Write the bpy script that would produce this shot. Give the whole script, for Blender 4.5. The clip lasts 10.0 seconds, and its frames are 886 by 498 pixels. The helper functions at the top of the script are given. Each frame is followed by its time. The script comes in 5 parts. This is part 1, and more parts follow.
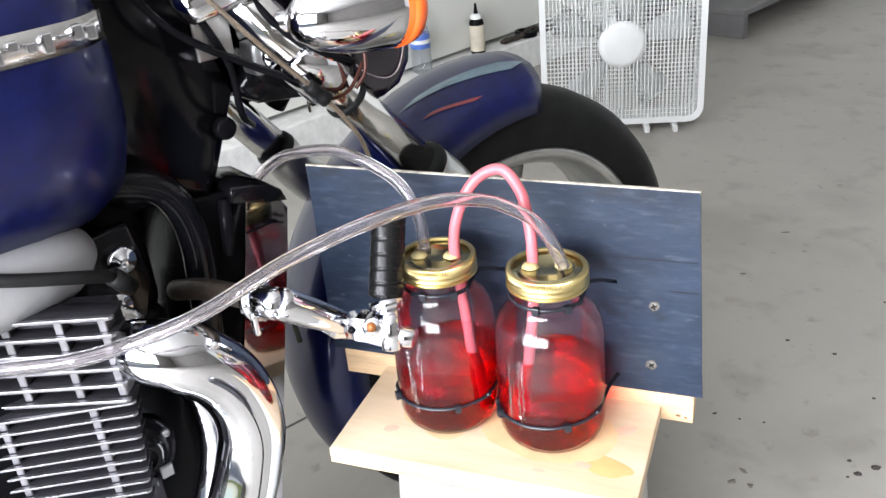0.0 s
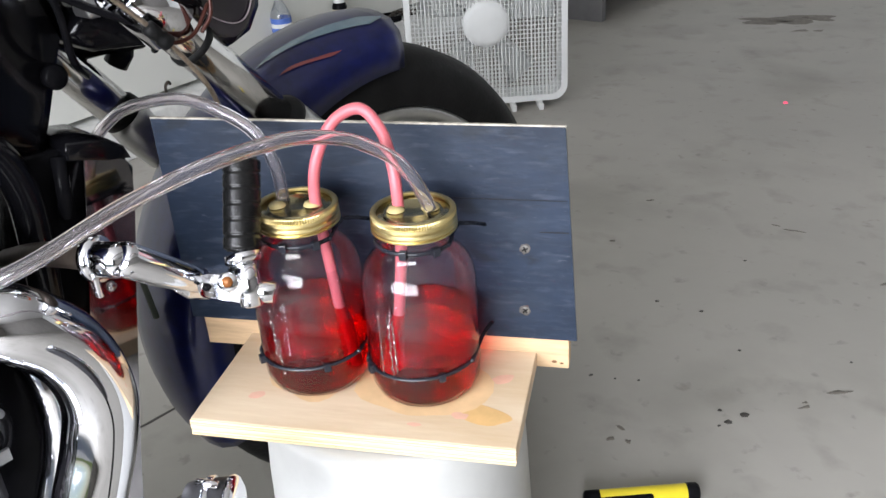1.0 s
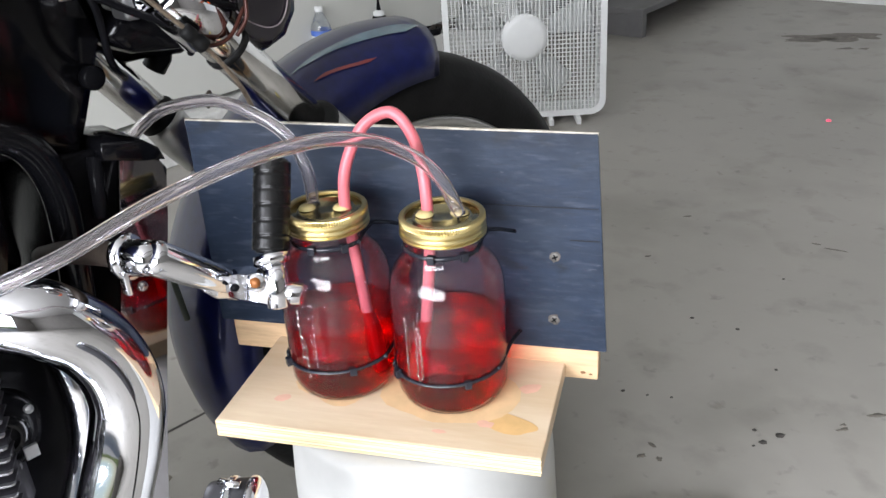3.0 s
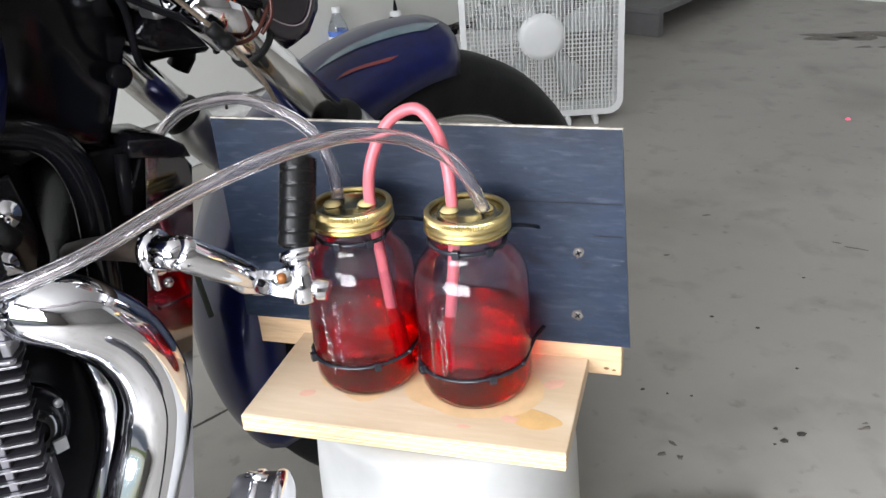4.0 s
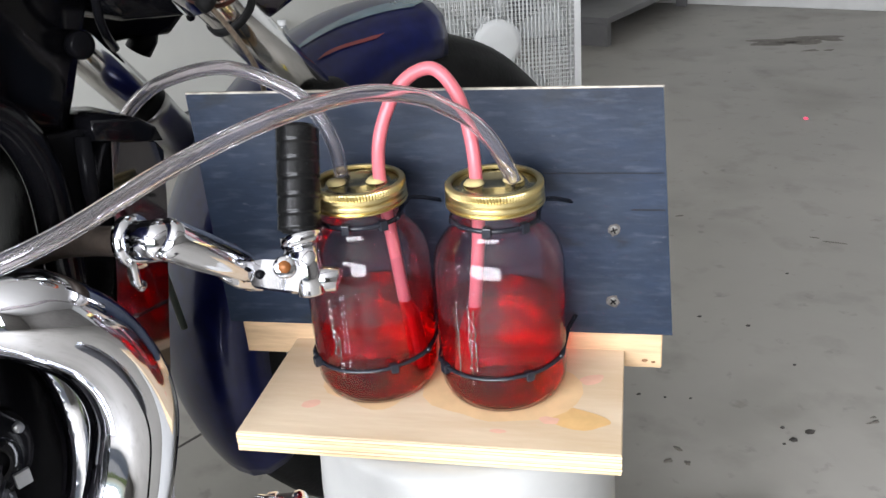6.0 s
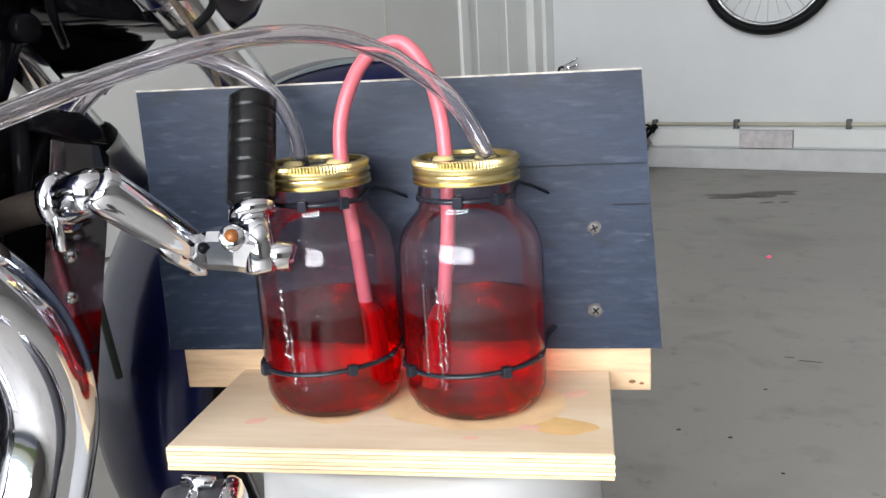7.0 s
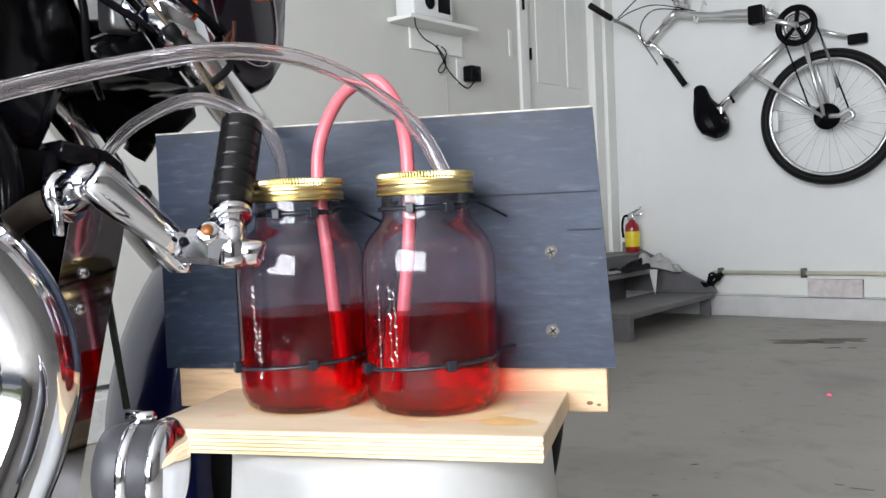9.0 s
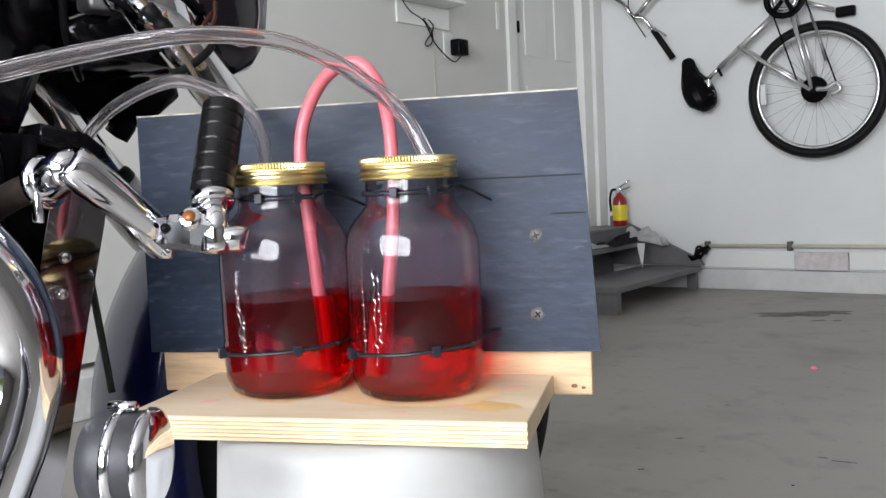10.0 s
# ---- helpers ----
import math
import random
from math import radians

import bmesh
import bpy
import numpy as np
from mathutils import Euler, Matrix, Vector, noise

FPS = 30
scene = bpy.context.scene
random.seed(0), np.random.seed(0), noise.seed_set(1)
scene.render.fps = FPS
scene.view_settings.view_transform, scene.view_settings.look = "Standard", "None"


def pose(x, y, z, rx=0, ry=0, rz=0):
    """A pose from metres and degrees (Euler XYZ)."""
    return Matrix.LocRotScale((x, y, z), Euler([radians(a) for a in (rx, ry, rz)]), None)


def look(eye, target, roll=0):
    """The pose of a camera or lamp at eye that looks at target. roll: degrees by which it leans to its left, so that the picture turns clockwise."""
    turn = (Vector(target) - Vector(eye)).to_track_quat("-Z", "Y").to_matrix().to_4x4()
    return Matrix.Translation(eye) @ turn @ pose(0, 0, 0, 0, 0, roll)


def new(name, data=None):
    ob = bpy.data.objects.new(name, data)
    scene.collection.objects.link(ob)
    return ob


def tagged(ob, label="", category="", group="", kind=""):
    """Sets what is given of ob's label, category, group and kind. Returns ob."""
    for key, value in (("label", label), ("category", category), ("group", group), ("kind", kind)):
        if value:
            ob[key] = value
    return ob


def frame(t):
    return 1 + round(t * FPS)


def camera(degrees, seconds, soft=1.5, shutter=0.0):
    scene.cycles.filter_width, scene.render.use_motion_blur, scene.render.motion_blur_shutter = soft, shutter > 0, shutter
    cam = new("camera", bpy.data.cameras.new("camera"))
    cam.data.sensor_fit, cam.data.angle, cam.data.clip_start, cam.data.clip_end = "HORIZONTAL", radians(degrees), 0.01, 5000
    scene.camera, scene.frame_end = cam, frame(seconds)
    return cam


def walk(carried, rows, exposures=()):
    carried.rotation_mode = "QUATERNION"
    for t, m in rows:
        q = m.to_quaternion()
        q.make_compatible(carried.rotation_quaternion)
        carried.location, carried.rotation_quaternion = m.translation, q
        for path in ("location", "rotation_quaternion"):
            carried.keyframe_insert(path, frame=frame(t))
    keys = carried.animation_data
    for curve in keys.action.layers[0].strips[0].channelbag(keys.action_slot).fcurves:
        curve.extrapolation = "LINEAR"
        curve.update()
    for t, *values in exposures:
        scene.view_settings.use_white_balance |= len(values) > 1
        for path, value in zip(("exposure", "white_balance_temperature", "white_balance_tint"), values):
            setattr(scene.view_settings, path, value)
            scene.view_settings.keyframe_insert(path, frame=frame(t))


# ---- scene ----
cam = camera(53.5, 10.0)
PATH = [
    (0, (0.105, 0.076, 1.038), (-0.087, 1.846, 0.129), -5.5),
    (0.5, (0.118, 0.09, 0.99), (0.081, 1.852, 0.044), -5.3),
    (1, (0.112, 0.091, 0.974), (0.197, 1.859, 0.042), -4.0),
    (1.5, (0.112, 0.092, 0.97), (0.132, 1.878, 0.07), -4.3),
    (2, (0.114, 0.09, 0.965), (0.116, 1.88, 0.072), -3.8),
    (3.5, (0.119, 0.092, 0.963), (0.124, 1.88, 0.066), -4.1),
    (4, (0.109, 0.086, 0.961), (0.082, 1.876, 0.07), -4.5),
    (4.5, (0.109, 0.086, 0.956), (0.085, 1.876, 0.065), -4.6),
    (5, (0.115, 0.111, 0.958), (0.047, 1.903, 0.073), -5.6),
    (5.2, (0.113, 0.129, 0.953), (-0.016, 1.92, 0.072), -6.4),
    (6.3, (0.023, 0.166, 0.861), (0.235, 1.968, 0.021), -5.5),
    (6.5, (0.034, 0.166, 0.841), (0.274, 1.965, 0.002), -6.3),
    (7, (0.026, 0.177, 0.725), (0.262, 2.109, 0.266), -3.4),
    (7.5, (0.035, 0.127, 0.657), (0.08, 2.124, 0.563), -5.6),
    (8, (0.082, 0.109, 0.624), (0.086, 2.109, 0.568), -2.9),
    (8.5, (0.101, 0.1, 0.625), (0.181, 2.098, 0.595), -2.1),
    (9, (0.107, 0.096, 0.613), (0.184, 2.092, 0.53), -2.5),
    (9.5, (0.11, 0.096, 0.617), (0.197, 2.085, 0.427), -2.9),
    (10, (0.111, 0.099, 0.622), (0.211, 2.092, 0.476), -2.7),
]
walk(cam, [(t, look(eye, target, roll)) for t, eye, target, roll in PATH],
     exposures=[(0.0, 0.08), (0.4, -0.36), (1.0, -0.47), (5.0, -0.5), (6.5, -0.64), (7.1, -0.66), (7.6, -0.48), (8.2, -0.43), (9.0, -0.55), (9.5, -0.74), (10.0, -0.73)])

# ---- light: overcast daylight through the open garage door ----
world = bpy.data.worlds.new("sky")
scene.world = world
world.use_nodes = True
wn = world.node_tree.nodes
sky = wn.new("ShaderNodeTexSky")
sky.sky_type = "NISHITA"
sky.sun_disc = False
sky.sun_elevation, sky.sun_rotation = radians(48), radians(27)
world.node_tree.links.new(sky.outputs[0], wn["Background"].inputs[0])
wn["Background"].inputs[1].default_value = 0.15

CORNER = (1.299, 5.17, 0.0)
G = Matrix.Translation(CORNER) @ pose(0, 0, 0, 0, 0, -41)      # garage: x along the end wall, y towards it
M = Matrix.Translation((0.046, 1.278, 0)) @ pose(0, 0, 0, 0, 0, 45)   # motorcycle: x forward, y to its left
K = Matrix.Translation((-0.107, 0.772, 0)) @ pose(0, 0, 0, 0, 0, -16.8)  # jar stand: x along its front edge

sun = new("sun", bpy.data.lights.new("sun", "SUN"))
sun.data.energy, sun.data.angle, sun.data.color = 4.0, radians(12), (1.0, 0.96, 0.9)
sun.matrix_world = look((0, 0, 0), (-0.3, -0.6, -0.75))
day = new("door_daylight", bpy.data.lights.new("door_daylight", "AREA"))
day.data.shape, day.data.size, day.data.size_y = "RECTANGLE", 2.8, 1.5
day.data.energy, day.data.color = 420.0, (0.93, 0.955, 1.03)
day.matrix_world = G @ pose(2.5, -6.75, 1.45, 90, 0, 0)


# ---- materials ----
def mat(name, col, rough=0.5, metal=0.0, var=0.15, scale=8.0, bump=0.0, bscale=120.0, col2=None, spec=0.5, coat=0.0, rvar=0.0, sxyz=None, trans=0.0, ior=1.45, isl=0.0):
    m = bpy.data.materials.new(name)
    m.use_nodes = True
    nt = m.node_tree
    b = nt.nodes["Principled BSDF"]
    b.inputs["Roughness"].default_value = rough
    b.inputs["Metallic"].default_value = metal
    b.inputs["Specular IOR Level"].default_value = spec
    b.inputs["Coat Weight"].default_value = coat
    b.inputs["Coat Roughness"].default_value = 0.05
    b.inputs["Transmission Weight"].default_value = trans
    b.inputs["IOR"].default_value = ior
    tc = nt.nodes.new("ShaderNodeTexCoord")
    src = tc.outputs["Object"]
    if sxyz:
        mp = nt.nodes.new("ShaderNodeMapping")
        mp.inputs["Scale"].default_value = sxyz
        nt.links.new(src, mp.inputs[0])
        src = mp.outputs[0]
    nz = nt.nodes.new("ShaderNodeTexNoise")
    nz.inputs["Scale"].default_value = scale
    nz.inputs["Detail"].default_value = 6
    nz.inputs["Roughness"].default_value = 0.62
    nt.links.new(src, nz.inputs["Vector"])
    rp = nt.nodes.new("ShaderNodeValToRGB")
    c2 = col2 or tuple(min(1, c * (1 - var)) for c in col)
    c1 = col if col2 else tuple(min(1, c * (1 + var)) for c in col)
    rp.color_ramp.elements[0].position, rp.color_ramp.elements[1].position = 0.32, 0.68
    rp.color_ramp.elements[0].color, rp.color_ramp.elements[1].color = (*c2, 1), (*c1, 1)
    nt.links.new(nz.outputs["Fac"], rp.inputs[0])
    nt.links.new(rp.outputs[0], b.inputs["Base Color"])
    if rvar:
        mr = nt.nodes.new("ShaderNodeMapRange")
        mr.inputs["To Min"].default_value, mr.inputs["To Max"].default_value = max(0, rough - rvar), min(1, rough + rvar)
        nt.links.new(nz.outputs["Fac"], mr.inputs["Value"])
        nt.links.new(mr.outputs[0], b.inputs["Roughness"])
    if bump:
        n2 = nt.nodes.new("ShaderNodeTexNoise")
        n2.inputs["Scale"].default_value = bscale
        n2.inputs["Detail"].default_value = 4
        nt.links.new(src, n2.inputs["Vector"])
        bp = nt.nodes.new("ShaderNodeBump")
        bp.inputs["Strength"].default_value = bump
        bp.inputs["Distance"].default_value = 0.002
        nt.links.new(n2.outputs["Fac"], bp.inputs["Height"])
        nt.links.new(bp.outputs[0], b.inputs["Normal"])
    return m


def thin_glass(name, tint, rough=0.03, gloss=(0.03, 0.9), body=None, body_fac=0.0):
    """A thin clear wall: light passes straight on, and the gloss grows towards grazing."""
    m = bpy.data.materials.new(name)
    m.use_nodes = True
    nt = m.node_tree
    nt.nodes.remove(nt.nodes["Principled BSDF"])
    out = nt.nodes["Material Output"]
    tr = nt.nodes.new("ShaderNodeBsdfTransparent")
    tr.inputs[0].default_value = (*tint, 1)
    gl = nt.nodes.new("ShaderNodeBsdfGlossy")
    gl.inputs["Roughness"].default_value = rough
    fr = nt.nodes.new("ShaderNodeLayerWeight")
    fr.inputs["Blend"].default_value = 0.25
    mr = nt.nodes.new("ShaderNodeMapRange")
    mr.inputs["To Min"].default_value, mr.inputs["To Max"].default_value = gloss
    nt.links.new(fr.outputs["Fresnel"], mr.inputs["Value"])
    mx = nt.nodes.new("ShaderNodeMixShader")
    nt.links.new(mr.outputs[0], mx.inputs[0])
    first = tr.outputs[0]
    if body:
        df = nt.nodes.new("ShaderNodeBsdfTranslucent")
        df.inputs[0].default_value = (*body, 1)
        d2 = nt.nodes.new("ShaderNodeBsdfDiffuse")
        d2.inputs[0].default_value = (*body, 1)
        m1 = nt.nodes.new("ShaderNodeMixShader")
        nt.links.new(df.outputs[0], m1.inputs[1])
        nt.links.new(d2.outputs[0], m1.inputs[2])
        m2 = nt.nodes.new("ShaderNodeMixShader")
        m2.inputs[0].default_value = body_fac
        nt.links.new(tr.outputs[0], m2.inputs[1])
        nt.links.new(m1.outputs[0], m2.inputs[2])
        first = m2.outputs[0]
    nt.links.new(first, mx.inputs[1])
    nt.links.new(gl.outputs[0], mx.inputs[2])
    nt.links.new(mx.outputs[0], out.inputs[0])
    return m


CHROME = mat("chrome", (0.78, 0.785, 0.82), 0.06, 1.0, 0.05, 6, rvar=0.04)
DULLCHROME = mat("worn_chrome", (0.62, 0.61, 0.6), 0.2, 1.0, 0.15, 14, bump=0.05, rvar=0.08)
FORKCHROME = mat("hard_chrome_fork", (0.74, 0.73, 0.72), 0.1, 1.0, 0.12, 25, rvar=0.05, sxyz=(1, 1, 0.2))
BLACK = mat("black_enamel", (0.004, 0.004, 0.005), 0.13, 0, 0.3, 9, spec=0.26)
BLACKPLASTIC = mat("black_plastic", (0.005, 0.005, 0.006), 0.26, 0, 0.3, 20, bump=0.12, spec=0.06)
RUBBER = mat("black_rubber", (0.009, 0.009, 0.009), 0.5, 0, 0.3, 25, bump=0.25, bscale=200, spec=0.14)
ALLOY = mat("cast_alloy", (0.5, 0.5, 0.49), 0.35, 1.0, 0.15, 20, bump=0.1)
BLUE = mat("blue_car_paint", (0.004, 0.007, 0.055), 0.3, 0.2, 0.25, 60, coat=0.3, spec=0.35)
PALEBLUE = mat("pale_blue_paint", (0.1, 0.16, 0.2), 0.25, 0.1, 0.2, 25, coat=0.8)
REDPAINT = mat("red_pinstripe", (0.14, 0.02, 0.02), 0.3, 0, 0.1, 20, coat=0.6)
PURPLE = mat("dark_plum_lacquer", (0.006, 0.003, 0.009), 0.15, 0.1, 0.3, 10, coat=0.8)
ORANGE = mat("orange_lens", (0.9, 0.13, 0.02), 0.15, 0, 0.1, 30, coat=0.6)
# Grey for unseen walls, kept dark to cut fill light and give chrome contrast.
UNSEENGREY = mat("grey_unseen_wall", (0.2, 0.19, 0.175), 0.85, 0, 0.12, 3, bump=0.1)
GREYRUBBER = mat("grey_black_rubber", (0.03, 0.03, 0.033), 0.5, 0, 0.2, 20, bump=0.2)
GREYMETAL = mat("grey_cast_metal", (0.3, 0.3, 0.3), 0.42, 0.8, 0.2, 25, bump=0.2)
BRASS = mat("gold_lid_lacquer", (0.66, 0.54, 0.26), 0.3, 1.0, 0.1, 30, rvar=0.05)
LIDDISC = mat("dull_gold_lid_disc", (0.44, 0.39, 0.24), 0.2, 1.0, 0.12, 40, rvar=0.08)
GLASS = thin_glass("jar_glass", (0.93, 0.91, 0.935), 0.02, (0.03, 0.8), (0.75, 0.66, 0.72), 0.003)
EMBOSS = thin_glass("raised_glass", (0.95, 0.94, 0.95), 0.06, (0.3, 0.95))
FILM = thin_glass("pink_residue_film", (0.94, 0.9, 0.92), 0.25, (0.004, 0.2), (0.72, 0.58, 0.65), 0.045)
VINYL = mat("clear_vinyl", (0.92, 0.88, 0.9), 0.04, 0, 0.03, 30, trans=0.97, ior=1.42)


def fluid_material():
    """Clear red fluid held by glass: it bends the light, with a trace of milky body."""
    m = bpy.data.materials.new("red_fluid")
    m.use_nodes = True
    nt = m.node_tree
    nt.nodes.remove(nt.nodes["Principled BSDF"])
    rf = nt.nodes.new("ShaderNodeBsdfGlass")
    rf.inputs["Color"].default_value = (0.9, 0.03, 0.085, 1)
    rf.inputs["Roughness"].default_value = 0.01
    rf.inputs["IOR"].default_value = 1.3
    df = nt.nodes.new("ShaderNodeBsdfDiffuse")
    df.inputs[0].default_value = (0.55, 0.004, 0.02, 1)
    tr = nt.nodes.new("ShaderNodeBsdfTransparent")
    tr.inputs[0].default_value = (0.86, 0.02, 0.06, 1)
    m1 = nt.nodes.new("ShaderNodeMixShader")
    m1.inputs[0].default_value = 0.42
    nt.links.new(rf.outputs[0], m1.inputs[1])
    nt.links.new(tr.outputs[0], m1.inputs[2])
    mx = nt.nodes.new("ShaderNodeMixShader")
    mx.inputs[0].default_value = 0.02
    nt.links.new(m1.outputs[0], mx.inputs[1])
    nt.links.new(df.outputs[0], mx.inputs[2])
    nt.links.new(mx.outputs[0], nt.nodes["Material Output"].inputs[0])
    return m


LIQUID = fluid_material()
PINK = mat("pink_fluid_tube", (0.64, 0.155, 0.18), 0.3, 0, 0.12, 40, trans=0.2, spec=0.4)
WHITEPLASTIC = mat("white_plastic", (0.72, 0.73, 0.72), 0.4, 0, 0.05, 6, bump=0.03)
BUCKETWHITE = mat("milky_white_plastic", (0.42, 0.42, 0.405), 0.4, 0, 0.09, 7, bump=0.05)
PLATEWHITE = mat("scuffed_plate", (0.6, 0.56, 0.55), 0.6, 0, 0.15, 25)
WALLPAINT = mat("white_wall_paint", (0.74, 0.75, 0.735), 0.75, 0, 0.03, 2.5, bump=0.12, bscale=60)
# Warm white, darkened in colour for the weaker light on the west wall.
DIMMEDWHITE = mat("dimmed_warm_white_paint", (0.63, 0.63, 0.59), 0.75, 0, 0.04, 2.0, bump=0.12, bscale=60)
TRIMPAINT = mat("gloss_white_trim", (0.78, 0.79, 0.75), 0.45, 0, 0.03, 5, bump=0.04)
CURB = mat("rough_white_curb", (0.68, 0.68, 0.66), 0.85, 0, 0.12, 30, bump=0.6, bscale=45)
PAINTEDCURB = mat("painted_curb", (0.62, 0.62, 0.61), 0.7, 0, 0.08, 9, bump=0.25, bscale=40)
CEILPAINT = mat("ceiling_paint", (0.5, 0.49, 0.47), 0.9, 0, 0.03, 2)
GREYPAINT = mat("grey_step_paint", (0.15, 0.147, 0.15), 0.55, 0, 0.15, 7, bump=0.1)
CLOTHW = mat("white_rag", (0.72, 0.72, 0.7), 0.9, 0, 0.1, 20, bump=0.5)
CLOTHB = mat("black_cloth", (0.015, 0.015, 0.017), 0.85, 0, 0.3, 20, bump=0.5)
REDGLOSS = mat("red_enamel", (0.28, 0.012, 0.014), 0.35, 0, 0.1, 10, coat=0.4)
YELLOW = mat("yellow_plastic", (0.75, 0.6, 0.03), 0.4, 0, 0.1, 15)
CARDBOARD = mat("cream_label", (0.55, 0.5, 0.4), 0.6, 0, 0.15, 20)
PAPERBLUE = mat("blue_bottle_label", (0.08, 0.16, 0.5), 0.45, 0, 0.2, 60)
CLEARPET = thin_glass("clear_bottle", (0.88, 0.9, 0.92), 0.08, (0.05, 0.6), (0.8, 0.83, 0.85), 0.12)
PINE = mat("pine_plywood_face", (0.70, 0.57, 0.41), 0.55, 0, 0.1, 5, col2=(0.58, 0.43, 0.27), bump=0.12, bscale=30, sxyz=(1.0, 6.0, 6.0))
PINEEND = mat("pine_lumber", (0.56, 0.385, 0.225), 0.6, 0, 0.25, 10, bump=0.2, sxyz=(1, 8, 8))
PLYLAYER = mat("plywood_edge_light", (0.70, 0.55, 0.35), 0.65, 0, 0.2, 25, bump=0.2, sxyz=(1, 1, 12))
PLYDARK = mat("plywood_edge_dark", (0.62, 0.46, 0.27), 0.7, 0, 0.25, 25, bump=0.2, sxyz=(1, 1, 12))
STEEL = mat("zinc_screw", (0.13, 0.125, 0.115), 0.55, 0.7, 0.4, 200)
BROWNSTEEL = mat("rusty_brown_pipe", (0.042, 0.032, 0.025), 0.5, 0.5, 0.4, 40, bump=0.2)
PALEPIPE = mat("cream_conduit", (0.62, 0.6, 0.48), 0.5, 0, 0.1, 10)
GRASS = mat("lawn", (0.12, 0.15, 0.03), 0.9, 0, 0.4, 1.5, bump=0.5)
DRIVE = mat("concrete_drive", (0.4, 0.39, 0.37), 0.9, 0, 0.15, 1.5, bump=0.3)
BIKESILVER = mat("silver_bicycle_paint", (0.62, 0.62, 0.62), 0.25, 0.7, 0.1, 10, coat=0.4)


# ---- mesh helpers ----
def place(ob, m):
    ob.matrix_world = m
    return ob


def mesh(bm, name, material, smooth=True):
    me = bpy.data.meshes.new(name)
    bmesh.ops.recalc_face_normals(bm, faces=bm.faces[:])
    bm.to_mesh(me)
    bm.free()
    for ma in (material if isinstance(material, (list, tuple)) else [material]):
        me.materials.append(ma)
    for p in me.polygons:
        p.use_smooth = smooth
    return me


def thing(name, m, label, category, group="", kind=""):
    ob = new(name)
    ob.empty_display_size = 0.05
    ob.matrix_world = m
    return tagged(ob, label, category, group, kind)


def part(name, bm, material, parent, label="", m=None, smooth=True):
    ob = new(name, mesh(bm, name, material, smooth))
    ob.parent = parent
    if m is not None:
        ob.matrix_basis = m
    if label:
        ob["label"] = label
    return ob


def solo(name, bm, material, m, label, category, group="", kind="", smooth=True):
    ob = new(name, mesh(bm, name, material, smooth))
    ob.matrix_world = m
    return tagged(ob, label, category, group, kind)


def box(lo, hi, bevel=0.0, bm=None, seg=2):
    out = bm or bmesh.new()
    lo, hi = Vector(lo), Vector(hi)
    r = bmesh.ops.create_cube(out, size=1.0, matrix=Matrix.Translation((lo + hi) / 2) @ Matrix.Diagonal((*(hi - lo), 1)))
    if bevel:
        es = list({e for v in r["verts"] for e in v.link_edges})
        bmesh.ops.bevel(out, geom=es, offset=bevel, segments=seg, affect="EDGES", profile=0.5)
    return out


def spin(profile, n=48, bm=None, m=None, closed=False):
    """Turn a profile of (radius, height) round z."""
    out = bm or bmesh.new()
    m = m or Matrix()
    rings = []
    for r, z in profile:
        if r < 1e-6:
            rings.append([out.verts.new(m @ Vector((0, 0, z)))])
        else:
            rings.append([out.verts.new(m @ Vector((r * math.cos(2 * math.pi * i / n), r * math.sin(2 * math.pi * i / n), z))) for i in range(n)])
    pairs = list(zip(rings, rings[1:])) + ([(rings[-1], rings[0])] if closed else [])
    for a, b in pairs:
        for i in range(n):
            j = (i + 1) % n
            f = [a[i % len(a)], a[j % len(a)], b[j % len(b)], b[i % len(b)]]
            f = list(dict.fromkeys(f))
            if len(f) > 2:
                out.faces.new(f)
    return out


def smooth_path(pts, n=8):
    """A Catmull-Rom curve through the points."""
    p = [Vector(q) for q in pts]
    p = [p[0] * 2 - p[1]] + p + [p[-1] * 2 - p[-2]]
    out = []
    for i in range(1, len(p) - 2):
        for k in range(n):
            t = k / n
            a, b, c, d = p[i - 1:i + 3]
            out.append(0.5 * ((2 * b) + (c - a) * t + (2 * a - 5 * b + 4 * c - d) * t * t + (3 * b - a - 3 * c + d) * t ** 3))
    out.append(p[-2])
    return out


def sweep(path, radius, n=16, bm=None, caps=True, section=None):
    """A tube along a path; radius may be a list; section: (x, y) outline in place of the circle."""
    out = bm or bmesh.new()
    path = [Vector(p) for p in path]
    rad = radius if isinstance(radius, (list, tuple)) else [radius] * len(path)
    sec = section or [(math.cos(2 * math.pi * i / n), math.sin(2 * math.pi * i / n)) for i in range(n)]
    t0 = (path[1] - path[0]).normalized()
    ref = t0.orthogonal().normalized() if abs(t0.z) > 0.95 else t0.cross(Vector((0, 0, 1))).normalized()
    rings = []
    for i, p in enumerate(path):
        t = (path[min(i + 1, len(path) - 1)] - path[max(i - 1, 0)]).normalized()
        ref = (ref - t * ref.dot(t)).normalized()
        up = t.cross(ref)
        rings.append([out.verts.new(p + (ref * x + up * y) * rad[i]) for x, y in sec])
    k = len(sec)
    for a, b in zip(rings, rings[1:]):
        for i in range(k):
            out.faces.new((a[i], a[(i + 1) % k], b[(i + 1) % k], b[i]))
    if caps:
        out.faces.new(rings[0][::-1])
        out.faces.new(rings[-1])
    return out


def rod(a, b, r, n=16, bm=None, r2=None):
    return sweep([a, Vector(a).lerp(Vector(b), 0.5), b], [r, (r + (r if r2 is None else r2)) / 2, r if r2 is None else r2], n, bm)


